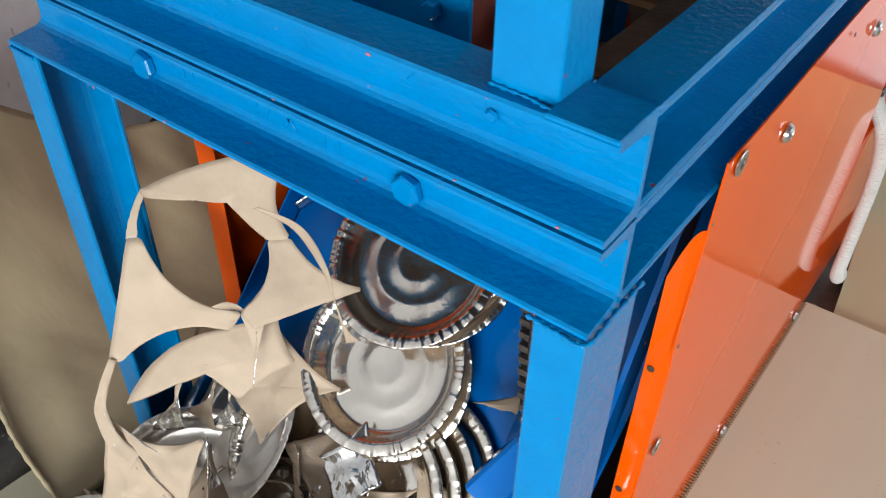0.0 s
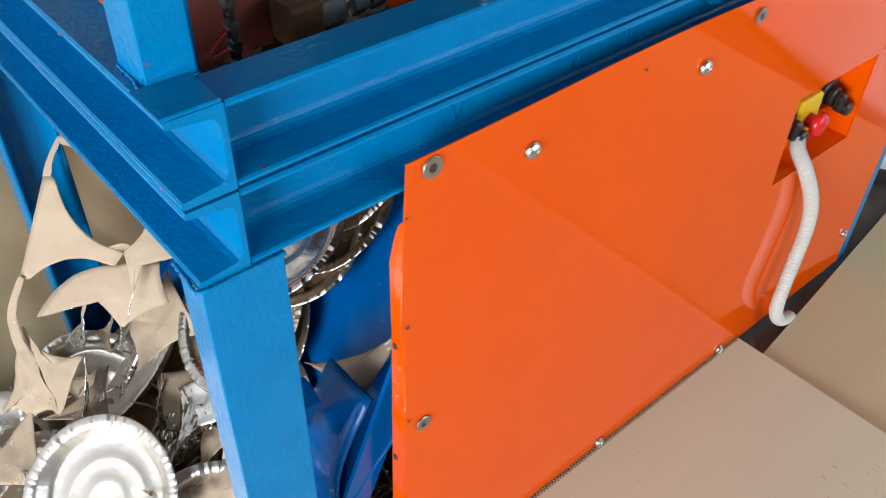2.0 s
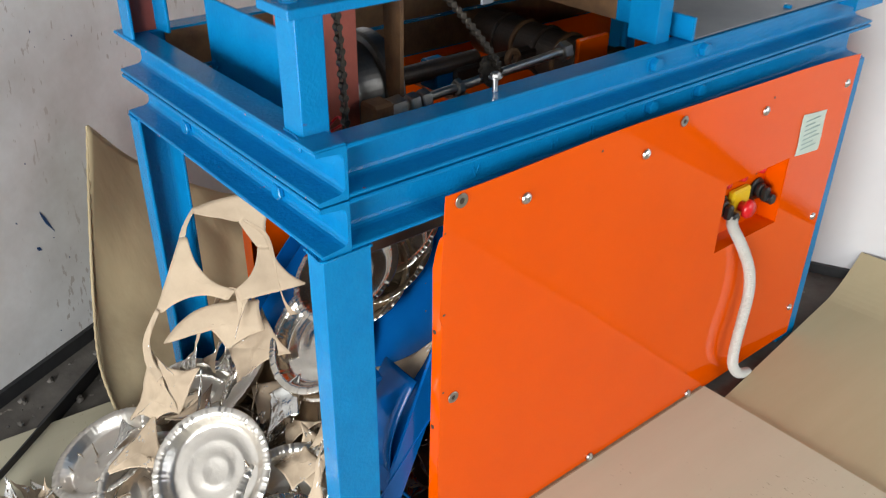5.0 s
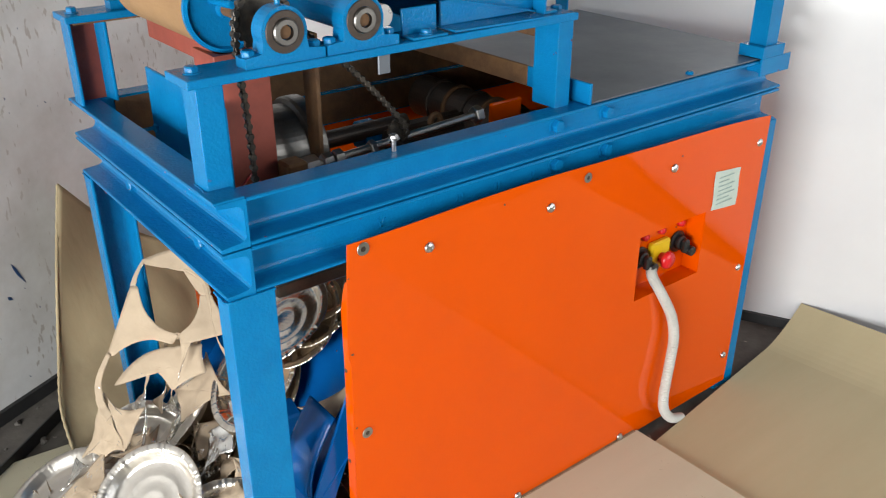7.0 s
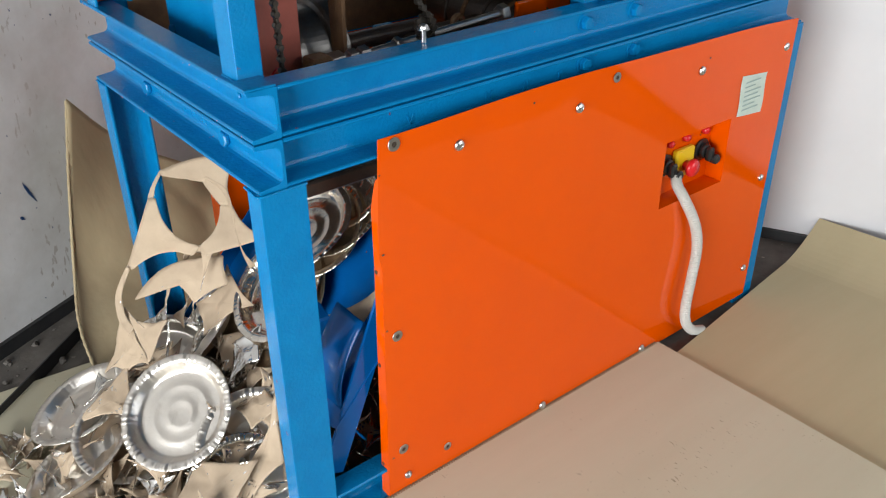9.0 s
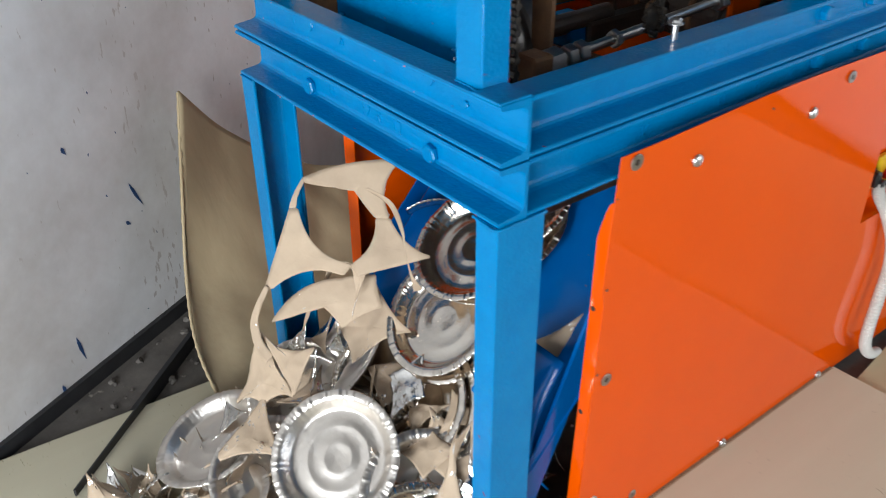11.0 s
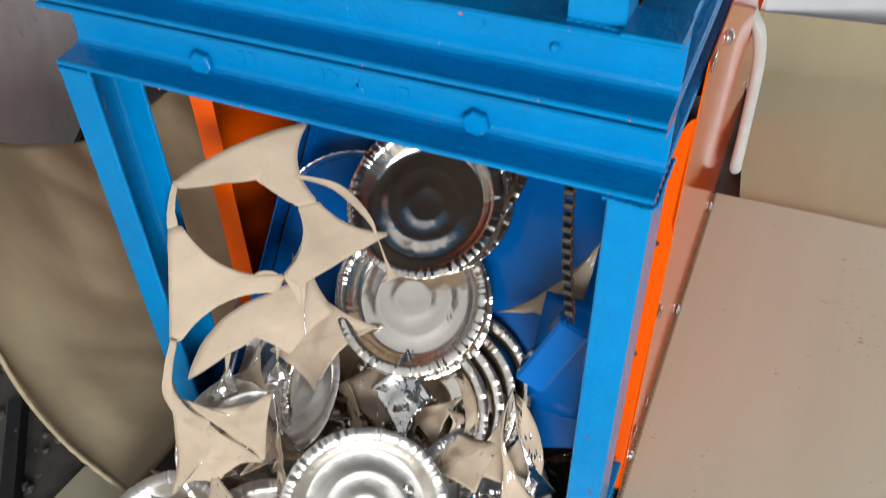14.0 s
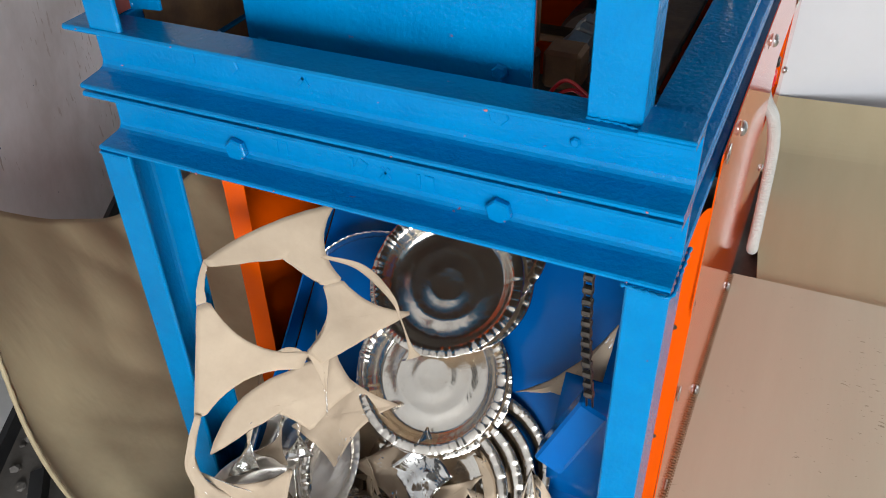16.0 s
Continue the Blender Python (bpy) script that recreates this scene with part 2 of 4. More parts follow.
def sweep(points, radius, n=12, rings=None):
    """A tube along a smooth line through the points; radius may follow the ring's number."""
    pts = [Vector(p) for p in points]
    bm = bmesh.new()
    prev, last = None, None
    for i, p in enumerate(pts):
        d = (pts[min(i + 1, len(pts) - 1)] - pts[max(i - 1, 0)]).normalized()
        if last is None:
            last = d.orthogonal().normalized()
        s = (last - d * last.dot(d)).normalized()
        last = s
        q = d.cross(s)
        r = radius(i) if callable(radius) else radius
        ring = [bm.verts.new(p + (s * math.cos(2 * math.pi * k / n) + q * math.sin(2 * math.pi * k / n)) * r) for k in range(n)]
        if prev:
            for k in range(n):
                bm.faces.new((prev[k], prev[(k + 1) % n], ring[(k + 1) % n], ring[k]))
        else:
            bm.faces.new(ring[::-1])
        prev = ring
    bm.faces.new(prev)
    return bm


def spline(points, steps):
    pts = [Vector(p) for p in points]
    pts = [pts[0] * 2 - pts[1]] + pts + [pts[-1] * 2 - pts[-2]]
    out = []
    for a, b, c, d in zip(pts, pts[1:], pts[2:], pts[3:]):
        for k in range(steps):
            t = k / steps
            out.append(0.5 * ((2 * b) + (c - a) * t + (2 * a - 5 * b + 4 * c - d) * t * t + (3 * b - a - 3 * c + d) * t ** 3))
    out.append(pts[-2])
    return out


def hex_bolt(across, height, m, washer=0.0):
    bm = disc(across / 2 * 1.155, height, m, 6, bevel=0.002)
    if washer:
        merge(bm, disc(washer, 0.0025, m @ Matrix.Translation((0, 0, -0.0005)), 20, 0.0006))
    return bm


def sheet(fn, nu, nv, thick, keep=None):
    """A thin curved sheet over the unit square, with real thickness and closed edges; slots: 0 front, 1 back."""
    bm = bmesh.new()
    g = [[bm.verts.new(fn(i / nu, j / nv)) for j in range(nv + 1)] for i in range(nu + 1)]
    for i in range(nu):
        for j in range(nv):
            if keep is None or keep((i + 0.5) / nu, (j + 0.5) / nv):
                bm.faces.new((g[i][j], g[i + 1][j], g[i + 1][j + 1], g[i][j + 1]))
    return thicken(bm, thick)


def thicken(bm, thick):
    bmesh.ops.delete(bm, geom=[v for v in bm.verts if not v.link_faces], context="VERTS")
    bm.normal_update()
    top = bm.faces[:]
    edge = [e for e in bm.edges if len(e.link_faces) == 1]
    low = {v: bm.verts.new(v.co - v.normal * thick) for v in bm.verts[:]}
    for f in top:
        nf = bm.faces.new([low[v] for v in reversed(f.verts)])
        nf.material_index = 1
    for e in edge:
        f = e.link_faces[0]
        vs = list(f.verts)
        a, b = e.verts
        if vs[(vs.index(a) + 1) % len(vs)] != b:
            a, b = b, a
        bm.faces.new((b, a, low[a], low[b]))
    return bm


# ---- the room ----
def room_box(name, u0, u1, v0, v1, z0, z1, material, label, category="", cut=None):
    ob = link_mesh(name, box(u0, u1, v0, v1, z0, z1, 0), material)
    ob.matrix_world = ROOM
    return tagged(ob, label, category or "wall", kind="structure")


def wall_with_opening(name, boxes, material, label):
    bm = bmesh.new()
    for b in boxes:
        box(*b, 0, bm)
    ob = link_mesh(name, bm, material)
    ob.matrix_world = ROOM
    return tagged(ob, label, "wall", kind="structure")


T = 0.2
room_box("floor", U0 - T, U1 + T, V0 - T, V1 + T, -0.1, 0.0, FLOOR, "dirty dark concrete workshop floor with scattered grit", "floor")
room_box("ceiling", U0 - T, U1 + T, V0 - T, V1 + T, HIGH, HIGH + 0.12, CEILING_DARK, "unseen sheet ceiling kept near black to cut bounce light", "ceiling")
room_box("wall_west", U0 - T, U0, V0 - T, V1 + T, 0, HIGH, WALL, "white plaster wall with dark smudges and paint specks")
room_box("wall_north", U0, U1 + T, V1, V1 + T, 0, HIGH, SHEET, "glossy white wall behind the machine")
# unseen walls, added to close the room and coloured dark against bounce
wall_with_opening("wall_south", [(U0, DOOR[0], V0 - T, V0, 0, HIGH), (DOOR[1], U1 + T, V0 - T, V0, 0, HIGH), (DOOR[0], DOOR[1], V0 - T, V0, DOOR[2], HIGH)], WALL_UNSEEN, "unseen plaster wall kept dark to cut bounce, with a wide open doorway")
wall_with_opening("wall_east", [(U1, U1 + T, V0, WIN[0], 0, HIGH), (U1, U1 + T, WIN[1], V1, 0, HIGH), (U1, U1 + T, WIN[0], WIN[1], 0, WIN[2]), (U1, U1 + T, WIN[0], WIN[1], WIN[3], HIGH)], WALL_UNSEEN, "unseen plaster wall kept dark to cut bounce, with a wide window opening")
room_box("baseboard", U0, U0 + 0.012, V0, V1, 0, 0.035, SKIRT, "black painted strip along the foot of the wall", "baseboard")
room_box("baseboard_north", U0 + 0.012, U1, V1 - 0.012, V1, 0, 0.03, SKIRT, "black painted strip along the foot of the wall", "baseboard")

# ---- the machine ----
mach = thing("paper_plate_machine", "blue steel paper plate machine with glossy orange side panels", "machine")
W, L = 0.646, 1.313
LO, MID, TOP = 0.725, 0.800, 0.875
C75 = c_profile(0.0735, 0.045)


def beam(name, ax, ay, az, o, length, label=""):
    return part(name, prism(C75, length, axes(ax, ay, az, o)), BLUE, mach, label)


for z in (LO, MID + 0.0015):
    front = beam("end_channel", -Y, Z, X, (-W, 0.005, z), W, "blue steel channel, open to the front")
    side = beam("side_channel", X, Z, Y, (-0.045, 0.006, z), L - 0.006)
    left = beam("side_channel", -X, Z, Y, (-W + 0.045, 0.006, z), L - 0.006)
    back = beam("end_channel", Y, Z, X, (-W + 0.046, L - 0.045, z), W - 0.092)
    if z == LO:
        low_front, low_side = front, side
    else:
        top_front, top_side = front, side

LEG = c_profile(0.075, 0.040)
leg_r = part("leg", prism(LEG, LO, axes(-X, Y, Z, (0.0, -0.040, 0))), BLUE, mach)
leg_l = part("leg", prism(LEG, LO, axes(X, Y, Z, (-W, -0.040, 0))), BLUE, mach)
part("leg", prism(LEG, LO, axes(-X, Y, Z, (0.0, L - 0.063, 0))), BLUE, mach)
part("leg", prism(LEG, LO, axes(X, Y, Z, (-W, L - 0.063, 0))), BLUE, mach)
# hexagon bolts through the channels
for x, z, p in ((-0.480, 0.744, low_front), (-0.175, 0.745, low_front), (-0.470, 0.843, top_front), (-0.178, 0.846, top_front)):
    part("bolt", hex_bolt(0.024 if p == low_front else 0.018, 0.009 if p == low_front else 0.003, along(-Y, (x, 0.0, z))), BLUE, p)
part("bolt", hex_bolt(0.009, 0.004, along(-Y, (-0.106, 0.0, 0.834))), BLUE, top_front)
for y, z, p in ((0.645, 0.838, top_side), (0.779, 0.838, top_side), (0.648, 0.762, low_side), (0.784, 0.762, low_side)):
    part("bolt", hex_bolt(0.022, 0.012, along(X, (-0.040, y, z)), 0.018), BLUE, p)
part("bolt", hex_bolt(0.014, 0.01, along(Z, (-0.02, 1.0, TOP))), BLUE, top_side)
setbolt = part("set_bolt", merge(hex_bolt(0.013, 0.008, along(Z, (-0.03, 0.275, 0.895)), 0.010), disc(0.004, 0.03, along(Z, (-0.03, 0.275, 0.872)), 12)), ZINC, top_side, "bright zinc bolt standing on the flange")
# raised rolled-in size marks on the channels
for x, z, w, a, p in ((-0.43, 0.757, 0.006, 0, low_front), (-0.418, 0.757, 0.006, 0, low_front), (-0.338, 0.756, 0.004, 0, low_front), (-0.328, 0.756, 0.012, 30, low_front), (-0.300, 0.754, 0.004, 35, low_front),
                      (-0.298, 0.754, 0.004, -35, low_front), (-0.262, 0.754, 0.004, 0, low_front), (-0.250, 0.754, 0.010, 0, low_front), (-0.385, 0.842, 0.004, 35, top_front), (-0.383, 0.842, 0.004, -35, top_front), (-0.52, 0.842, 0.008, 0, top_front)):
    bm = box(-w / 2, w / 2, -0.0012, 0.0005, -0.009, 0.009, 0.0005)
    bm.transform(Matrix.Translation((x, 0, z)) @ Matrix.Rotation(radians(a), 4, "Y"))
    part("raised_mark", bm, BLUE, p)
for y, w, a in ((0.250, 0.004, 25), (0.256, 0.004, -25), (0.412, 0.003, 0), (0.424, 0.003, 0), (0.418, 0.003, 40), (0.500, 0.004, 0), (0.508, 0.004, 0), (0.586, 0.004, 0), (0.594, 0.008, 0)):
    bm = box(-0.0005, 0.0012, -w / 2, w / 2, -0.009, 0.009, 0.0005)
    bm.transform(Matrix.Translation((-0.040, y, 0.753)) @ Matrix.Rotation(radians(a), 4, "X"))
    part("raised_mark", bm, BLUE, low_side)
# corner plate and weld beads
part("corner_plate", box(-0.046, 0.001, -0.043, 0.004, TOP + 0.0005, TOP + 0.004, 0.001), BLUE, mach)


def weld(points, r, parent):
    pts = spline(points, 10)
    rnd = random.Random(len(points) + int(abs(points[0][0]) * 1000))
    part("weld_bead", sweep(pts, lambda i: r * (0.65 + 0.35 * math.sin(i * 2.1) + rnd.uniform(-0.1, 0.2)), 8), BLUE, parent, smooth=True)


weld([(-0.044, -0.041, LO - 0.001), (-0.02, -0.042, LO - 0.002), (0.001, -0.041, LO - 0.001), (0.002, -0.005, LO - 0.001), (0.002, 0.035, LO - 0.001)], 0.0026, leg_r)
weld([(-W + 0.001, -0.041, LO - 0.001), (-W + 0.02, -0.041, LO - 0.001), (-W + 0.04, -0.041, LO - 0.001)], 0.002, leg_l)

# upper frame
post = part("post", prism(c_profile(0.046, 0.040), 0.152, axes(Y, X, Z, (-0.091, -0.029, TOP))), BLUE, mach)
weld([(-0.091, -0.030, TOP + 0.001), (-0.065, -0.0305, TOP + 0.001), (-0.045, -0.030, TOP + 0.001), (-0.044, 0.010, TOP + 0.001)], 0.0017, post)
part("post", prism(c_profile(0.060, 0.037), 0.152, axes(Y, X, Z, (-0.092, 0.630, TOP))), BLUE, mach)
part("post", prism(c_profile(0.068, 0.040), 0.152, axes(X, Y, Z, (-0.612, -0.036, TOP))), BLUE, mach, "blue channel post with a rusty inside")
part("post_lining", box(-0.6065, -0.605, -0.029, 0.025, TOP + 0.001, 1.026, 0), REDOX, mach)
part("post", prism(c_profile(0.060, 0.037), 0.152, axes(Y, X, Z, (-0.612, 0.630, TOP))), BLUE, mach)
for x0, x1 in ((-0.104, -0.030), (-0.616, -0.545)):
    rail = part("bearing_rail", box(x0, x1, -0.045, 0.675, 1.0275, 1.040), BLUE, mach)
    for y in (-0.022, 0.655):
        part("bolt", hex_bolt(0.017, 0.010, along(Z, ((x0 + x1) / 2, y, 1.040)), 0.012), BLUE, rail)
    if x0 < -0.5:
        part("rusty_underside", box(x0 + 0.003, x1 - 0.003, -0.03, 0.62, 1.024, 1.0272, 0), RUST, rail)


def pillow_block(x, y, blue=True):
    """A bearing block with its foot on the rail and its bore along x."""
    z0, zc = 1.040, 1.083
    prof = [(-0.062, z0), (0.062, z0), (0.062, z0 + 0.014), (0.036, z0 + 0.017)]
    prof += [(0.035 * math.cos(radians(a)), zc + 0.035 * math.sin(radians(a))) for a in range(-18, 199, 12)]
    prof += [(-0.036, z0 + 0.017), (-0.062, z0 + 0.014)]
    b = part("bearing_block", prism([(p[0] + y, p[1]) for p in prof], 0.030, axes(Y, Z, X, (x - 0.015, 0, 0))), BLUE, mach, "blue cast bearing block with a steel insert")
    part("seal_ring", disc(0.0295, 0.003, along(X, (x + 0.0145, y, zc)), 32, 0.001, hole=0.0195), DARK, b)
    part("inner_ring", disc(0.019, 0.007, along(X, (x + 0.0145, y, zc)), 28, 0.002, hole=0.0105), IRON, b)
    part("shaft_end", disc(0.0100, 0.0045, along(X, (x + 0.0120, y, zc)), 18, 0.001), RUST, b)
    part("grease_nipple", disc(0.004, 0.010, along(Z, (x, y, zc + 0.032)), 10), BLUE, b)
    for s in (-1, 1):
        part("bolt", hex_bolt(0.017, 0.011, along(Z, (x, y + s * 0.051, z0 + 0.012)), 0.013), BLUE, b)
    return b


for y in (0.104, 0.232):
    for x in (-0.050, -0.580):
        pillow_block(x, y)
    part("shaft", disc(0.0102, 0.58, along(X, (-0.618, y, 1.086)), 20), RUST, mach)
ro = part("roller", disc(0.062, 0.30, along(X, (-0.530, 0.104, 1.086)), 56), ROLL, mach, "roller covered in brown kraft paper", smooth=False)
part("end_disc", lathe([(0.0, 0), (0.063, 0.0), (0.066, 0.003), (0.066, 0.010), (0.060, 0.012), (0.057, 0.006), (0.014, 0.006), (0.012, 0.016), (0.0, 0.016)][1:-1], along(X, (-0.230, 0.104, 1.086)), 48), BLUE, ro, "blue steel end disc")
part("drive_pin", disc(0.006, 0.075, along(X + Z * 0.05, (-0.225, 0.085, 1.100)), 14), BLUE, ro)
r2 = part("roller", disc(0.066, 0.26, along(X, (-0.540, 0.250, 1.120)), 56), ROLL, mach, "roller covered in brown kraft paper")
part("end_disc", disc(0.070, 0.012, along(X, (-0.280, 0.250, 1.120)), 48), BLUE, r2, "blue steel end disc")
part("roller_tube", disc(0.026, 0.20, along(X, (-0.270, 0.232, 1.086)), 32, hole=0.011), BLUE, mach)
part("roller_tube", disc(0.018, 0.055, along(X, (-0.125, 0.290, 1.075)), 24), ZINC, mach, "bright white-tipped roller end")


def sprocket(r, teeth, thick, m):
    prof = []
    for i in range(teeth * 4):
        a = 2 * math.pi * i / (teeth * 4)
        rr = r * (1.0, 1.0, 0.88, 0.88)[i % 4]
        prof.append((rr * math.cos(a), rr * math.sin(a)))
    return prism(prof, thick, m)


sp = part("sprocket", sprocket(0.043, 18, 0.007, along(X, (-0.104, 0.104, 1.086))), CHAIN, mach, "greasy toothed sprocket")


def roller_chain(pts, side, pitch=0.0127, parent=None, name="roller_chain"):
    """Pairs of side plates and rollers along the line pts; side is the pin's direction."""
    line = spline(pts, 16)
    bm = bmesh.new()
    acc, out = 0.0, [line[0]]
    for a, b in zip(line, line[1:]):
        acc += (b - a).length
        if acc >= pitch:
            out.append(b)
            acc = 0.0
    s = Vector(side).normalized()
    for i, (a, b) in enumerate(zip(out, out[1:])):
        d = (b - a).normalized()
        n = d.cross(s).normalized()
        gap = 0.0036 if i % 2 else 0.0046
        m = axes(d, s, n, (a + b) / 2)
        h = (b - a).length / 2 + 0.0045
        for k in (-1, 1):
            merge(bm, box(-h, h, k * gap - 0.0008, k * gap + 0.0008, -0.0026, 0.0026, 0.0007), m)
        merge(bm, disc(0.0054, 0.0112, axes(n, d, s, a - s * 0.0056), 8, 0.0008))
    ob = part(name, bm, CHAIN, parent or mach, "greasy dark roller chain")
    return ob


roller_chain([(-0.100, 0.068, 0.760), (-0.100, 0.068, 0.863), (-0.100, 0.066, 0.950), (-0.100, 0.061, 1.030), (-0.100, 0.061, 1.086), (-0.100, 0.074, 1.117), (-0.100, 0.104, 1.129), (-0.100, 0.134, 1.117), (-0.100, 0.150, 1.090), (-0.104, 0.172, 1.062),
              (-0.110, 0.205, 1.034), (-0.115, 0.246, 1.0), (-0.115, 0.283, 0.963), (-0.115, 0.317, 0.926), (-0.116, 0.345, 0.893), (-0.118, 0.362, 0.862), (-0.120, 0.350, 0.845), (-0.120, 0.332, 0.852)], X)
part("sprocket", sprocket(0.022, 11, 0.006, along(X, (-0.127, 0.350, 0.868))), CHAIN, mach)

# blue box, feed tray and angle bars on the upper rails
bracket = part("angle_bracket", merge(box(-0.066, -0.061, 0.318, 0.385, 1.0405, 1.084), box(-0.0605, -0.031, 0.318, 0.385, 1.0405, 1.0445)), BLUE, mach)
part("bolt", hex_bolt(0.015, 0.008, along(Z, (-0.045, 0.352, 1.0445)), 0.011), BLUE, bracket)
tray = part("feed_tray", sheet(lambda u, v: (-0.60 + 0.575 * u, 0.395 + 0.265 * v, 1.043 + 0.004 * (1 - v)), 6, 4, 0.003), BLUE, mach, "blue painted sheet steel feed tray")
part("angle_bar", prism([(0, 0), (0.030, 0), (0.030, 0.004), (0.004, 0.004), (0.004, 0.030), (0, 0.030)], 0.56, axes(Y, Z, X, (-0.60, 0.600, 1.0445))), BLUE, tray)
part("lower_tray", sheet(lambda u, v: (-0.56 + 0.50 * u, 0.36 + 0.24 * v, 1.100 - 0.052 * v), 4, 4, 0.003), BLUE, mach, "sloping blue sheet steel tray")
part("tray_bracket", box(-0.075, -0.069, 0.400, 0.600, 1.046, 1.085, 0.001), BLUE, mach)
part("cross_bar", box(-0.170, -0.004, 0.690, 0.697, TOP + 0.0005, 0.915), BLUE, mach, "flat steel bar painted blue at its end")
part("cross_bar", box(-0.600, -0.1705, 0.690, 0.697, TOP + 0.0005, 0.915), RUST, mach, "flat steel bar left rusty")
part("wooden_strip", box(-0.560, -0.093, 0.640, 0.660, 0.990, 1.0270, 0.002), RUST, mach, "yellow-brown bare bar under the rail")

# inside: standing plate, column, bar, flywheel and press parts
part("guard_plate", box(-0.490, -0.170, 0.060, 0.066, 0.800, 0.950), BLUE, mach, "blue steel plate standing across the frame")
part("channel_lining", box(-W + 0.0455, -W + 0.0470, 0.030, 1.240, MID + 0.004, TOP - 0.004, 0), RUST, mach, "rusty unpainted inner face")
part("channel_lining", box(-W + 0.0455, -W + 0.0470, 0.030, 1.240, LO + 0.004, MID - 0.004, 0), RUST, mach, "rusty unpainted inner face")
part("guard_bolt", hex_bolt(0.014, 0.008, along(-Y, (-0.200, 0.060, 0.858))), BLUE, mach)
part("guard_bolt", hex_bolt(0.014, 0.008, along(-Y, (-0.470, 0.060, 0.842))), BLUE, mach)
part("column", prism(c_profile(0.090, 0.080, 0.007, 0.008), 0.232, axes(-X, Y, Z, (-0.200, 0.068, 0.79))), REDOX, mach, "column in red oxide primer")
part("column_arm", box(-0.56, -0.28, 0.10, 0.15, 0.985, 1.020), REDOX, mach)
part("upright_bar", prism([(-0.276, 1.026), (-0.228, 1.026), (-0.232, 0.800), (-0.250, 0.775), (-0.270, 0.815)], 0.007, axes(X, Z, -Y, (0, 0.264, 0))), RUST, mach, "rusty flat upright bar")
fly = part("flywheel", lathe([(0.018, 0), (0.036, 0.0), (0.038, 0.010), (0.080, 0.012), (0.084, 0.002), (0.096, 0.0), (0.100, 0.004), (0.100, 0.030), (0.090, 0.034), (0.088, 0.085), (0.097, 0.088), (0.100, 0.094), (0.100, 0.118), (0.095, 0.122), (0.018, 0.122)], along(Y, (-0.385, 0.190, 0.777)), 64, closed=True), IRON, mach, "worn turned steel flywheel with two rims", smooth=False)
part("axle", disc(0.0178, 0.40, along(Y, (-0.385, 0.150, 0.777)), 24), DARK, fly)
# added above the chute, out of view, so the foil plates mirror something dark
part("dark_reflection_plate", box(-0.575, -0.075, 0.075, 0.420, 0.655, 0.680, 0.003), DARK, mach, "dark plate added out of view to blacken the foil plates' reflections")
press = part("press_beam", disc(0.048, 0.50, along(X, (-0.570, 0.735, 0.758)), 36, 0.006), DARK, mach, "oily dark round press beam")
for k in range(6):
    part("clamp_band", disc(0.053, 0.012, along(X, (-0.500 + 0.060 * k, 0.735, 0.758)), 36, 0.003), RUST if k % 2 else DARK, press)
part("press_arm", box(-0.395, -0.360, 0.480, 0.735, 0.735, 0.775, 0.005), DARK, mach)
part("ram", disc(0.030, 0.075, along(Z, (-0.28, 0.32, 0.6805)), 28), DARK, mach)
part("rear_bar", box(-0.596, -0.120, 0.560, 0.600, 0.662, 0.674, 0.002), RUST, mach, "rusty flat bar across the frame")
part("blue_stop_block", box(-0.420, -0.370, 0.440, 0.485, 0.7355, 0.790, 0.004), BLUE, mach)
rodline = along(Vector((0.0, 0.400, 0.022)), (-0.170, 0.185, 0.822))
rod = part("connecting_rod", disc(0.0075, 0.375, rodline, 16), STEEL, mach, "worn steel connecting rod with lock nuts")
part("rod_end", disc(0.017, 0.018, rodline @ Matrix.Translation((0, 0, 0.370)), 6, 0.002), STEEL, rod)
for a, w, h in ((0.000, 0.034, 0.030), (0.040, 0.028, 0.018), (0.062, 0.028, 0.018), (0.135, 0.024, 0.012)):
    part("lock_nut", hex_bolt(w, h, rodline @ Matrix.Translation((0, 0, a))), STEEL, rod)
part("clevis", box(-0.190, -0.150, 0.150, 0.188, 0.800, 0.842, 0.004), RUST, mach)
part("slide_bar", box(-0.110, -0.070, 0.120, 0.620, 0.812, 0.822, 0.002), RUST, mach, "greasy flat slide bar")
part("pivot_eye", disc(0.018, 0.012, along(X, (-0.30, 0.560, 0.800)), 24, 0.003, hole=0.009), RUST, mach)
clip = part("adjuster_clip", merge(box(-0.064, -0.060, 0.272, 0.294, 0.990, 1.0270, 0.001), box(-0.105, -0.0645, 0.262, 0.294, 1.0220, 1.0270, 0.001)), GREY, mach, "bent bare steel clip under the rail")
part("bolt", hex_bolt(0.016, 0.010, along(-Z, (-0.085, 0.270, 1.0220)), 0.012), STEEL, clip)
for y0, y1, z in ((0.78, 0.86, 0.56), (0.94, 1.03, 0.50)):
    part("motor_part", disc(0.075, y1 - y0, along(Y, (-0.30, y0, z)), 32, 0.006), DARK, mach)
part("orange_bracket", box(-0.18, -0.17, 0.60, 0.68, 0.76, 0.855, 0.003), ORANGE, mach)
for pts in ([(-0.165, 0.075, 0.822), (-0.145, 0.085, 0.846), (-0.118, 0.080, 0.836)], [(-0.168, 0.080, 0.815), (-0.140, 0.092, 0.834), (-0.112, 0.086, 0.822)]):
    part("red_wire", sweep(spline(pts, 8), 0.002, 8), RED, mach, "red insulated wire")

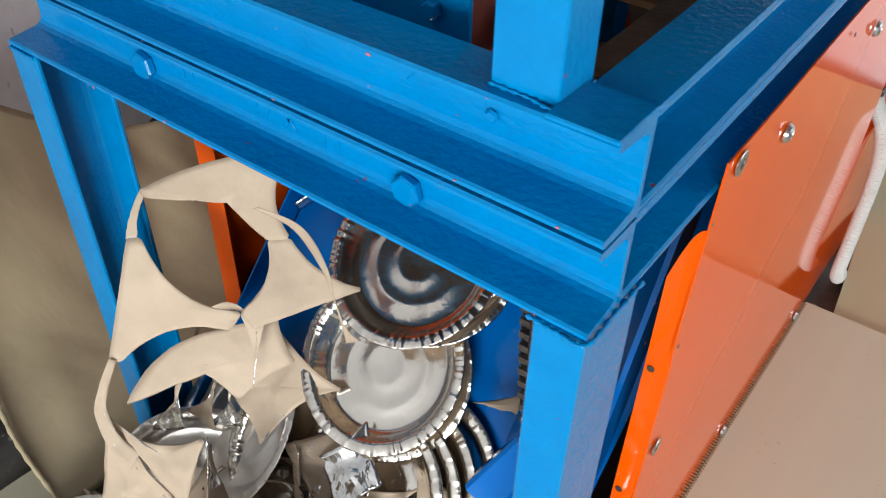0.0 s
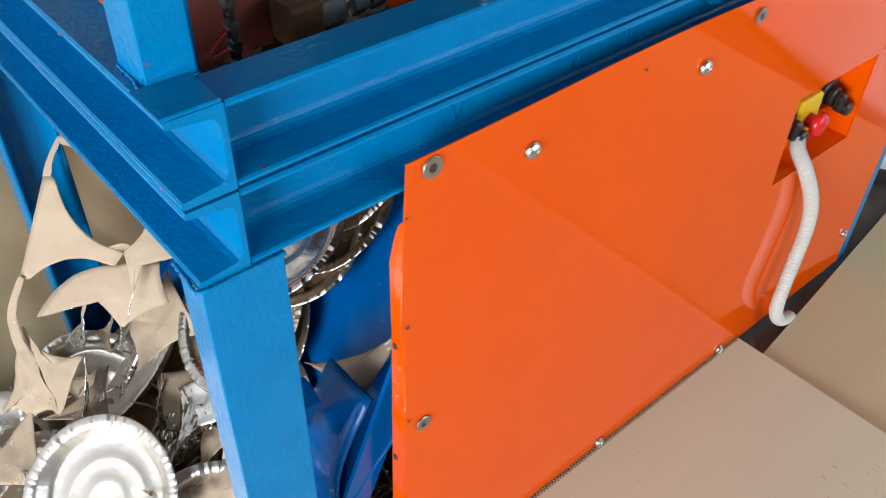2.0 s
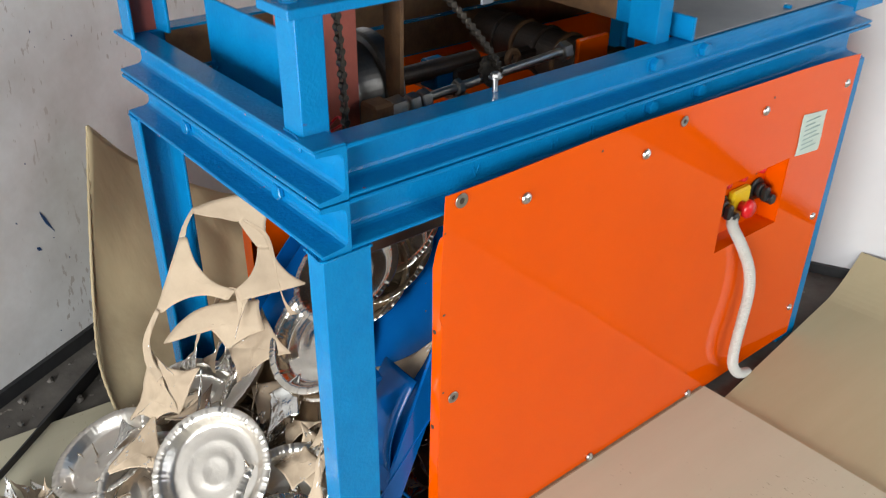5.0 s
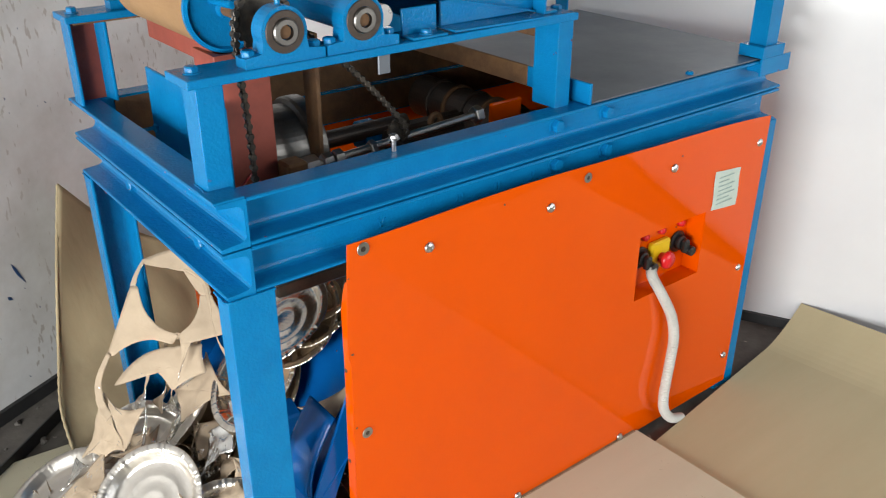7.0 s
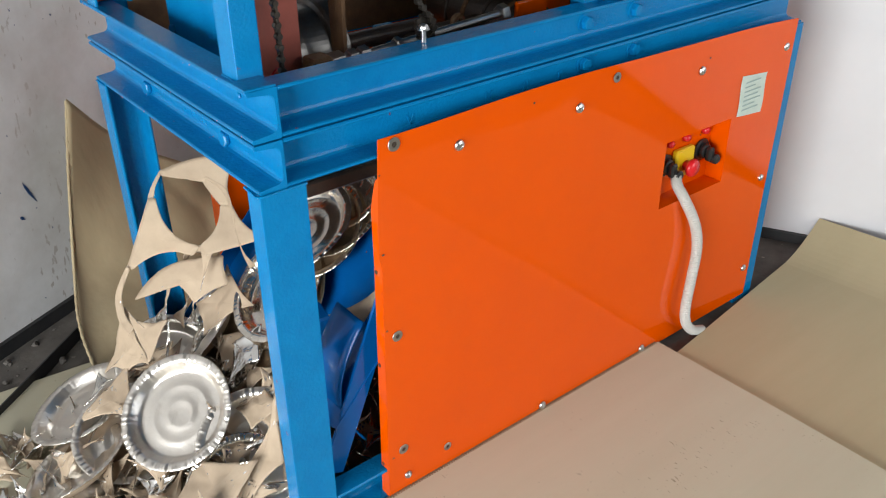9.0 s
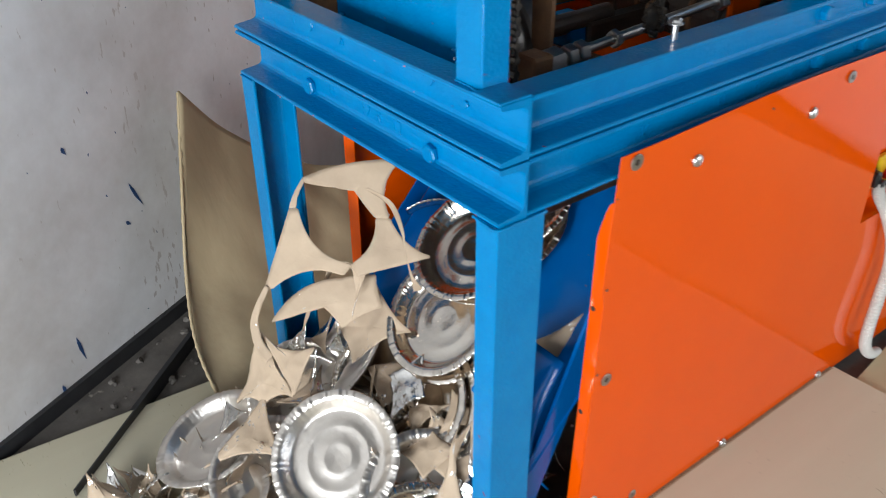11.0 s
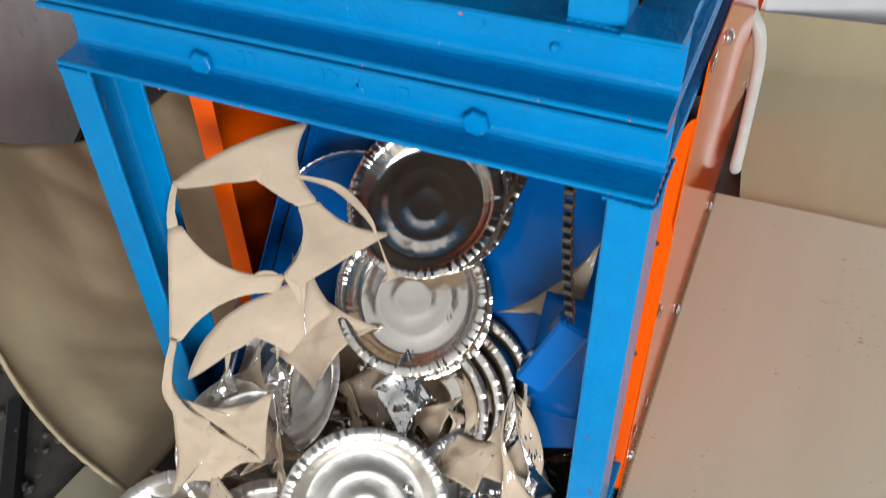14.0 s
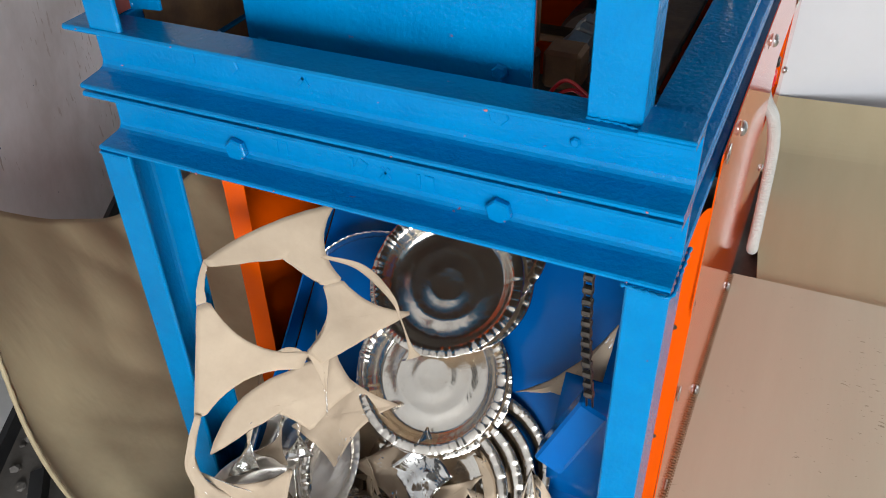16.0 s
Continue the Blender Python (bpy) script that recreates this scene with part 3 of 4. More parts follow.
# table top at the far half
part("table_top", box(-W + 0.012, -0.006, 0.700, L - 0.004, TOP + 0.001, TOP + 0.004, 0.001), GREY, mach, "dull grey sheet steel table top")
fp = part("corner_post", prism([(0, 0), (0.042, 0), (0.042, 0.006), (0.006, 0.006), (0.006, 0.042), (0, 0.042)], 0.75, axes(-X, Y, Z, (-0.003, 1.235, 0.845))), BLUE, mach, "tall blue angle post")
part("post_clamp", box(-0.055, 0.006, 1.215, 1.295, TOP + 0.005, TOP + 0.030), BLUE, fp)
part("post_clamp", box(0.001, 0.006, 1.215, 1.325, 0.842, TOP + 0.005), BLUE, fp)

# ---- side panels ----
OY0, OY1, OZ0, OZ1 = 0.871, 1.091, 0.404, 0.557


def panel_mesh(x, hole, out):
    ys = sorted(set([0.155 + 0.02822 * i for i in range(41)] + ([OY0, OY1] if hole else [])))
    zs = sorted(set([0.020 + 0.0247 * i for i in range(31)] + ([OZ0, OZ1] if hole else [])))
    bm = bmesh.new()
    grid = {}
    for i, y in enumerate(ys):
        for j, z in enumerate(zs):
            s = (z - 0.02) / 0.741
            yy = y - (0.014 * max(0.0, 0.75 - s) if i == 0 else 0.0) + (0.006 * math.sin(9 * z) if i == 0 and s > 0.7 else 0.0)
            zz = z - (0.020 * max(0.0, (y - 0.80) / 0.48) ** 1.5 + 0.003 * math.sin(9.0 * y) if j == len(zs) - 1 else 0.0)
            bow = 0.0016 * noise.noise(Vector((y * 2.2, z * 2.2, 3.1))) + 0.004 * (max(0.0, (y - 0.95) / 0.33) ** 2) * s + 0.0015
            grid[i, j] = bm.verts.new((x + out * bow, yy, zz))
    for i in range(len(ys) - 1):
        for j in range(len(zs) - 1):
            cy, cz = (ys[i] + ys[i + 1]) / 2, (zs[j] + zs[j + 1]) / 2
            if hole and OY0 < cy < OY1 and OZ0 < cz < OZ1:
                continue
            f = (grid[i, j], grid[i + 1, j], grid[i + 1, j + 1], grid[i, j + 1])
            bm.faces.new(f if out > 0 else f[::-1])
    return thicken(bm, 0.0016)


pan = part("side_panel", panel_mesh(0.0035, True, 1), ORANGE, mach, "glossy orange sheet steel panel held by screws", smooth=False)
part("return_flange", sheet(lambda u, v: (-0.019 + 0.0225 * u, 0.1548 - 0.014 * max(0.0, 0.75 - (0.003 + 0.90 * v)), 0.022 + (0.610 + 0.062 * math.sin(1.57 * u)) * v), 6, 24, 0.0015), ORANGE, pan, "folded front edge with chipped paint")
for z in (0.10, 0.33, 0.52):
    part("rivet_hole", disc(0.004, 0.0012, along(-Y, (-0.012, 0.1548 - 0.014 * max(0.0, 0.75 - (z - 0.02) / 0.741), z)), 12), DARK, pan)
lp = part("side_panel", panel_mesh(-W - 0.0035, False, -1), ORANGE, mach, "glossy orange sheet steel panel on the wall side")
part("return_flange", sheet(lambda u, v: (-W - 0.003 + 0.036 * u, 0.1475, 0.022 + 0.700 * v), 2, 12, 0.0015), ORANGE, lp)
part("back_panel", box(-W + 0.045, -0.045, L - 0.010, L - 0.006, 0.03, LO - 0.002, 0), ORANGE, mach)


def screw(y, z, r, kind, x=0.0062):
    m = along(X, (x, y, z))
    if kind == "button":
        h = part("screw", lathe([(r, 0), (r, 0.0015), (r * 0.85, 0.0040), (r * 0.45, 0.0060), (r * 0.42, 0.0045), (0.0002, 0.0045)], m, 20), ZINC, pan, "round zinc screw head")
    else:
        h = part("screw", disc(r, 0.0022, m, 24, 0.0008, hole=r * 0.42), STEEL, pan, "flat screw with a worn dark socket")
        part("socket", disc(r * 0.42, 0.0012, m, 14, 0.0003), DARK, h)


for y, z, r, kind in ((0.186, 0.744, 0.0115, "flat"), (0.315, 0.707, 0.0095, "button"), (0.596, 0.702, 0.0095, "button"), (0.691, 0.738, 0.010, "flat"), (0.954, 0.694, 0.0095, "button"), (1.258, 0.684, 0.0095, "button"),
                      (1.256, 0.364, 0.0085, "button"), (1.257, 0.109, 0.0085, "button"), (0.872, 0.036, 0.009, "button"), (0.547, 0.038, 0.009, "button"), (0.177, 0.391, 0.0105, "flat"), (0.180, 0.130, 0.0105, "flat"), (0.285, 0.075, 0.009, "flat"), (0.188, 0.060, 0.008, "button")):
    screw(y, z, r, kind)

for y, z in ((0.481, 0.739), (0.976, 0.716)):
    part("pilot_hole", disc(0.0022, 0.0008, along(X, (0.0064, y, z)), 12, 0.0002), DARK, pan)


def chips(spots, across, up, size, seed):
    """Little flat flakes where the top coat has come off, lying in the plane of across and up."""
    rnd = random.Random(seed)
    across, up = Vector(across), Vector(up)
    out = across.cross(up)
    bm = bmesh.new()
    for p in spots:
        r = size * rnd.uniform(0.4, 1.3)
        prof = [(r * rnd.uniform(0.4, 1.1) * math.cos(2 * math.pi * k / 7), 0.7 * r * rnd.uniform(0.4, 1.1) * math.sin(2 * math.pi * k / 7)) for k in range(7)]
        merge(bm, prism(prof, 0.0005, axes(across, up, out, Vector(p))))
    return bm


rnd = random.Random(31)
tagged(part("chipped_paint", chips([(-0.480 + 0.010, -0.0092, 0.738), (-0.167, -0.0092, 0.738), (-0.460, -0.0005, 0.860), (-0.187, -0.0005, 0.862)] + [(rnd.uniform(-W + 0.02, -0.02), -0.0005, rnd.uniform(0.735, 0.788) + (0.075 if rnd.random() < 0.5 else 0)) for k in range(6)], X, Z, 0.0018, 7), CHIP, mach, "pinkish primer showing through chipped paint"), kind="stuff")
tagged(part("chipped_paint", chips([(rnd.uniform(-W, 0.0), -0.0405, z + rnd.uniform(-0.002, 0.002)) for z in (LO + 0.003, MID + 0.004, TOP - 0.003) for k in range(4)], X, Z, 0.0018, 8), CHIP, mach, "chipped paint along the flange edges"), kind="stuff")
tagged(part("chipped_paint", chips([(-0.0195, 0.142, z) for z in (0.30, 0.45, 0.56, 0.61)] + [(0.0062, 0.157, z) for z in (0.12, 0.41, 0.56, 0.70)], Y, Z, 0.0035, 9), CHIPDARK, pan, "bare dark steel along the chipped panel edge"), kind="stuff")

# recessed control box
rec = part("control_recess", bmesh.new(), ORANGE, pan)
bm = bmesh.new()
box(-0.044, -0.040, OY0 - 0.002, OY1 + 0.002, OZ0 - 0.002, OZ1 + 0.002, 0, bm)
box(-0.040, 0.003, OY0 - 0.003, OY0 - 0.0005, OZ0 - 0.002, OZ1 + 0.002, 0, bm)
box(-0.040, 0.003, OY1 + 0.0005, OY1 + 0.003, OZ0 - 0.002, OZ1 + 0.002, 0, bm)
box(-0.040, 0.003, OY0, OY1, OZ0 - 0.003, OZ0 - 0.0005, 0, bm)
box(-0.040, 0.003, OY0, OY1, OZ1 + 0.0005, OZ1 + 0.003, 0, bm)
bm.to_mesh(rec.data)
bm.free()
BX = -0.040
es = part("emergency_stop", box(BX, BX + 0.016, 0.955, 1.018, 0.436, 0.504, 0.004), YELLOW, mach, "yellow plate with a red emergency stop button")
part("mushroom_button", lathe([(0.012, 0.0), (0.012, 0.012), (0.020, 0.014), (0.0205, 0.021), (0.016, 0.027), (0.0005, 0.029)], along(X, (BX + 0.016, 0.988, 0.464)), 32), RED, es, "red mushroom button", smooth=True)
def rotary(name, y, z, label):
    """A black round switch plate with a stubby knob that leans to one side."""
    b = part(name, disc(0.026, 0.008, along(X, (BX, y, z)), 32, 0.003), BLACK, mach, label)
    part("collar", disc(0.017, 0.012, along(X, (BX + 0.008, y, z)), 24, 0.003), BLACK, b)
    part("selector_knob", box(BX + 0.018, BX + 0.034, y - 0.008, y + 0.010, z - 0.020, z + 0.012, 0.004), BLACK, b)
    part("knob_grip", disc(0.0115, 0.020, along(X, (BX + 0.022, y + 0.012, z - 0.016)), 20, 0.003), BLACK, b)
    return b


rotary("selector_switch", 1.058, 0.478, "black rotary selector switch")
rotary("cable_gland", 0.928, 0.476, "black plastic cable gland")
for y in (1.052, 1.072):
    part("pilot_hole", disc(0.0022, 0.0008, along(X, (BX, y, 0.514)), 10, 0.0002), DARK, mach)
for y in (0.938, 0.994, 1.062):
    part("indicator_lamp", lathe([(0.009, 0), (0.009, 0.006), (0.0075, 0.012), (0.0005, 0.014)], along(X, (BX, y, 0.524)), 20), RED, mach, "red indicator lamp", smooth=True)
line = spline([(BX + 0.030, 0.938, 0.462), (-0.002, 0.936, 0.440), (0.016, 0.950, 0.402), (0.026, 0.985, 0.335), (0.030, 1.000, 0.270), (0.032, 0.994, 0.200), (0.034, 0.986, 0.120), (0.034, 0.996, 0.072), (0.034, 1.028, 0.034), (0.034, 1.072, 0.014)], 22)
part("flexible_conduit", sweep(line, lambda i: 0.0125 if i % 2 else 0.0112, 14), CONDUIT, mach, "grey ribbed flexible conduit running to the floor")
lab = part("rating_label", sheet(lambda u, v: (0.0075 + 0.0006 * math.sin(u * 5), 1.106 + 0.094 * u + 0.002 * math.sin(v * 6), 0.556 - 0.010 * u + 0.093 * v), 8, 8, 0.0004), LABEL, pan, "pale green worn label with faded print")
for k in range(7):
    w = (0.060, 0.045, 0.064, 0.052, 0.060, 0.038, 0.055)[k]
    part("print_line", box(0.0085, 0.0088, 1.120, 1.120 + w, 0.566 + 0.0105 * k, 0.569 + 0.0105 * k, 0), PRINT, lab)

part("cross_rod", disc(0.008, 0.62, along(X, (-0.625, 1.262, 1.186)), 16), STEEL, mach)
part("corner_post", prism([(0, 0), (0.042, 0), (0.042, 0.006), (0.006, 0.006), (0.006, 0.042), (0, 0.042)], 0.75, axes(X, Y, Z, (-W + 0.003, 1.235, 0.845))), BLUE, mach, "tall blue angle post")
paper = link_mesh("paper_web", sheet(lambda u, v: (-0.540 + 0.400 * u, 0.345 + 0.915 * v, 1.060 + 0.52 * (0.345 + 0.915 * v - 0.74) ** 2 + 0.004 * math.sin(5 * u)), 8, 30, 0.0006), [CARDFAR, CARDFAR], smooth=True)
tagged(paper, "sagging web of olive-brown kraft paper fed into the rollers", "paper web")

# ---- chute and lower frame ----
def chute_fn(u, v):
    y = 0.40 - (0.44 - 0.11 * u) * v
    return (-0.565 + 0.525 * u, y, 0.30 + (y - 0.155) * 1.07)


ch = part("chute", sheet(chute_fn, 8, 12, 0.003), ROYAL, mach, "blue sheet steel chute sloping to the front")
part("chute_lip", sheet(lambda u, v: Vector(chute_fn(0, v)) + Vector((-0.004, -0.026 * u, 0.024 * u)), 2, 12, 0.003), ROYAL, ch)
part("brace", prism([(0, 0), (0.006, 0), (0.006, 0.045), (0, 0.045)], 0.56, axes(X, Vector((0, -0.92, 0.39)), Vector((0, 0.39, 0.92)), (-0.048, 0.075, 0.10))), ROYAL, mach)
part("lower_channel", prism(C75, L - 0.10, axes(X, Z, Y, (-0.045, 0.036, 0.020))), BLUE, mach)
part("lower_channel", prism(C75, L - 0.10, axes(-X, Z, Y, (-W + 0.045, 0.036, 0.020))), BLUE, mach)
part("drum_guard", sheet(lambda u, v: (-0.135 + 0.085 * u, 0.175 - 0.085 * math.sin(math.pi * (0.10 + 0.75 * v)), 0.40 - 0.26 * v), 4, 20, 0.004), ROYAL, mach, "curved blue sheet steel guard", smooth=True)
part("chain_hanger", box(-0.125, -0.085, 0.040, 0.075, LO - 0.010, LO, 0.001), BLUE, mach)
hang = roller_chain([(-0.096, 0.055, LO - 0.008), (-0.095, 0.056, 0.62), (-0.090, 0.055, 0.54), (-0.080, 0.056, 0.456)], X, parent=mach, name="hanging_chain")
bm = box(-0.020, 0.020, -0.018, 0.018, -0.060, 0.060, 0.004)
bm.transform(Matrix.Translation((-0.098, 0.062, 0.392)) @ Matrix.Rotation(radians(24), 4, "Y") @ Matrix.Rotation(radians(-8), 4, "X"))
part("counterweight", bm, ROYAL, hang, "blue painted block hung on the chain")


# ---- paper plates ----
def plate_ring(a):
    """Crimped rim: radial folds, uneven in depth."""
    c, d = math.cos(a), math.sin(a)
    return 0.0017 * noise.noise(Vector((c * 26, d * 26, 0.7))) + 0.0010 * noise.noise(Vector((c * 9, d * 9, 4.1)))


def plate_mesh(seed, face=FOIL):
    rnd = random.Random(seed)
    ph = rnd.uniform(0, 6)
    prof = [(0.0, 0.0012), (0.016, 0.0012), (0.022, 0.0023), (0.027, 0.0023), (0.032, 0.0010), (0.046, 0.0008), (0.051, 0.0019), (0.056, 0.0019), (0.061, 0.0004), (0.077, 0.0), (0.081, 0.0012), (0.0860, 0.0080), (0.0930, 0.0175), (0.0965, 0.0205), (0.1010, 0.0215), (0.1090, 0.0215), (0.1105, 0.0205)]
    n = 300
    bm = bmesh.new()
    rings = []
    for k, (r, z) in enumerate(prof):
        ring = []
        for i in range(n):
            a = 2 * math.pi * i / n
            w = max(0.0, (r - 0.079) / 0.034)
            warp = 0.0040 * w * math.sin(2 * a + ph) + 0.0025 * w * math.sin(3 * a + 2 * ph)
            f = plate_ring(a + ph) * min(1.0, w * 1.6)
            rr = r + 0.25 * f
            ring.append(bm.verts.new((rr * math.cos(a), rr * math.sin(a), z + f + warp)) if k else None)
        rings.append(ring)
    centre = bm.verts.new((0, 0, prof[0][1]))
    for i in range(n):
        bm.faces.new((centre, rings[1][i], rings[1][(i + 1) % n]))
    for a, b in zip(rings[1:], rings[2:]):
        for i in range(n):
            bm.faces.new((a[i], b[i], b[(i + 1) % n], a[(i + 1) % n]))
    thicken(bm, 0.0007)
    me = bpy.data.meshes.new("plate")
    bm.to_mesh(me)
    bm.free()
    me.materials.append(face)
    me.materials.append(KRAFT)
    me.shade_smooth()
    return me


PLATES = [plate_mesh(s) for s in (3, 8, 21)]
DULLED = [plate_mesh(s, SATIN) for s in (3, 8, 21)]


def plate(place, normal, turn, k, label, group="paper plates"):
    ob = new("paper_plate", (DULLED if label == HEAP else PLATES)[k % 3])
    q = Vector(normal).normalized().to_track_quat("Z", "Y").to_matrix().to_4x4()
    ob.matrix_world = Matrix.Translation(place) @ q @ Matrix.Rotation(turn, 4, "Z")
    return tagged(ob, label, "paper plate", group)


ON = "silver foil paper plate lying on the blue chute"
HEAP = "silver foil paper plate lying on the scrap heap"
plate((-0.335, 0.325, 0.510), (0.05, -0.70, 0.72), 0.3, 0, ON)
plate((-0.320, 0.280, 0.470), (0.10, -0.68, 0.74), 1.9, 2, ON)
plate((-0.325, 0.232, 0.428), (0.06, -0.60, 0.80), 1.3, 1, ON)
plate((-0.330, 0.205, 0.444), (0.03, -0.58, 0.81), 2.1, 2, ON)
plate((-0.318, 0.142, 0.314), (0.05, -0.68, 0.73), 0.9, 1, ON)
plate((-0.322, 0.132, 0.332), (0.03, -0.66, 0.75), 2.9, 0, ON)
FAN = "silver foil paper plate in a leaning fan of plates"
plate((-0.238, 0.086, 0.230), (0.06, -0.72, 0.70), 0.0, 0, FAN)
plate((-0.251, 0.069, 0.218), (0.02, -0.72, 0.70), 0.7, 1, FAN)
plate((-0.264, 0.055, 0.210), (-0.03, -0.72, 0.70), 1.4, 2, FAN)
plate((-0.279, 0.043, 0.204), (-0.08, -0.72, 0.70), 2.1, 3, FAN)
plate((-0.377, 0.033, 0.203), (0.02, -0.71, 0.70), 2.8, 4, FAN)
plate((-0.480, 0.020, 0.200), (-0.25, -0.60, 0.75), 0.4, 2, HEAP)
plate((-0.281, -0.124, 0.190), (0.34, -0.52, 0.78), 1.0, 0, HEAP)
plate((-0.545, -0.235, 0.085), (-0.12, -0.35, 0.93), 2.0, 1, HEAP)
plate((-0.405, -0.190, 0.085), (0.35, -0.15, 0.92), 0.2, 2, HEAP)
plate((-0.160, -0.035, 0.140), (0.55, -0.30, 0.78), 0.9, 0, HEAP)
plate((-0.118, -0.085, 0.085), (0.60, -0.30, 0.74), 2.2, 1, "silver foil paper plate leaning against the steel leg")
plate((-0.505, -0.060, 0.130), (0.55, -0.45, 0.70), 1.6, 2, HEAP)
plate((-0.400, -0.300, 0.060), (-0.30, -0.30, 0.90), 0.6, 0, HEAP)
plate((-0.260, -0.290, 0.055), (-0.20, 0.20, 0.95), 2.4, 2, HEAP)


# ---- paper scrap left between punched holes ----
def concave_piece(tips, sags, seed, crumple=0.006, blunt=0.004, rings=7, per=12, thick=0.0004):
    """A thin piece with arcs cut in between its tips: sag is the arc's depth by its chord (+ inwards)."""
    rnd = random.Random(seed)
    ph = rnd.uniform(0, 50)
    tips = [Vector(t) for t in tips]
    n = len(tips)
    c = sum(tips, Vector()) / n
    nrm = (tips[1] - tips[0]).cross(tips[2] - tips[0]).normalized()
    edge = []
    for k in range(n):
        a, b = tips[k], tips[(k + 1) % n]
        w = min(blunt, (b - a).length * 0.1)
        d = (b - a).normalized()
        inward = (c - (a + b) / 2)
        inward = (inward - d * inward.dot(d)).normalized()
        for q in range(per):
            t = q / (per - 1)
            edge.append(a + d * w * 0.5 + (b - a - d * w) * t + inward * (4 * t * (1 - t) * sags[k] * (b - a).length + rnd.uniform(-0.0004, 0.0004)))
    f1, f2 = rnd.uniform(-0.5, 0.5), rnd.uniform(-0.5, 0.5)
    g1, g2 = nrm.orthogonal().normalized(), nrm.cross(nrm.orthogonal()).normalized()
    a1 = rnd.uniform(0, 6.28)
    h1, h2 = g1 * math.cos(a1) + g2 * math.sin(a1), g1 * math.cos(a1 + 1.9) + g2 * math.sin(a1 + 1.9)
    o1, o2 = rnd.uniform(-0.02, 0.02), rnd.uniform(-0.02, 0.02)
    scale = min(1.0, crumple / 0.006)

    def lift(p, r):
        q = p - c
        z = crumple * 1.3 * noise.noise(p * 16 + Vector((ph, 0, 0))) + crumple * 0.5 * noise.noise(p * 55 + Vector((0, ph, 0)))
        z += scale * 0.28 * (f1 * abs(q.dot(h1) - o1) + f2 * abs(q.dot(h2) - o2)) * (1 - r * r)
        return p + nrm * z
    bm = bmesh.new()
    rows = [[bm.verts.new(lift(c + (e - c) * (k / rings), k / rings)) for e in edge] for k in range(1, rings + 1)]
    mid = bm.verts.new(lift(c, 0.0))
    m = len(edge)
    for q in range(m):
        bm.faces.new((mid, rows[0][q], rows[0][(q + 1) % m]))
        for lo, hi in zip(rows, rows[1:]):
            bm.faces.new((lo[q], hi[q], hi[(q + 1) % m], lo[(q + 1) % m]))
    return thicken(bm, thick)


def scrap(name, bm, label, flip=False, m=None):
    ob = link_mesh(name, bm, [SCRAPFOIL, KRAFT] if flip else [KRAFT, SCRAPFOIL], smooth=True)
    if m is not None:
        ob.matrix_world = m
    return tagged(ob, label, "paper scrap", "punched paper scraps")


def ribbon(points, width, across, seed=1):
    line = spline(points, 6)
    across = Vector(across).normalized()

    def fn(u, v):
        k = min(len(line) - 1, int(round(u * (len(line) - 1))))
        w = width(u) if callable(width) else width
        return line[k] + across * (v - 0.5) * w + Vector((0, 0, 0.003)) * noise.noise(Vector((u * 6, seed, v)))
    return sheet(fn, len(line) - 1, 3, 0.0005)


SC = "torn kraft paper scrap with curved cut edges"
# the strip that hangs at the front, piece by piece round its punched holes
P_N2, P_LR = (-0.580, -0.108, 0.270), (-0.440, -0.060, 0.290)
web = thing("punched_scrap_strip", "strip of kraft paper scrap with large round punched holes", "paper scrap")


def web_piece(tips, sags, seed, crumple=0.004):
    a, b, c = (Vector(t) for t in tips[:3])
    front = (b - a).cross(c - a).dot(Vector((0.5, -0.6, 0.7))) > 0
    part("web_piece", concave_piece(tips, sags, seed, crumple, 0.009, thick=0.0009), [KRAFT, SCRAPFOIL] if front else [SCRAPFOIL, KRAFT], web, smooth=True)


web_piece([(-0.599, -0.005, 0.479), (-0.572, -0.085, 0.355), (-0.561, -0.077, 0.356), (-0.460, 0.018, 0.399), (-0.457, 0.032, 0.415), (-0.587, 0.005, 0.482)], [0.0, 0.0, 0.13, 0.0, 0.15, 0.0], 2, 0.003)
web_piece([(-0.604, 0.031, 0.529), (-0.470, 0.152, 0.578), (-0.440, 0.103, 0.491), (-0.459, 0.089, 0.488), (-0.597, 0.030, 0.521)], [-0.05, 0.17, 0.0, 0.19, 0.0], 6, 0.002)
web_piece([(-0.459, 0.089, 0.490), (-0.440, 0.103, 0.493), (-0.347, 0.125, 0.449), (-0.439, 0.033, 0.401), (-0.457, 0.032, 0.415)], [0.0, 0.10, 0.0, 0.0, 0.14], 3, 0.003)
web_piece([(-0.464, 0.036, 0.410), (-0.449, 0.081, 0.456), (-0.436, 0.047, 0.402), (-0.420, 0.001, 0.331)], [0.05, 0.05, 0.02, 0.08], 7, 0.003)
web_piece([(-0.600, -0.005, 0.479), (-0.604, 0.031, 0.528), (-0.597, 0.030, 0.522), (-0.588, 0.004, 0.482)], [-0.04, 0.0, 0.06, 0.0], 8, 0.001)
web_piece([P_N2, (-0.430, -0.120, 0.215), P_LR], [0.03, 0.03, 0.13], 4, 0.007)
web_piece([P_N2, (-0.560, -0.175, 0.140), (-0.500, -0.145, 0.165), (-0.430, -0.120, 0.215)], [0.05, 0.16, 0.10, 0.02], 5, 0.008)
H2 = Vector((-0.508, -0.030, 0.320))


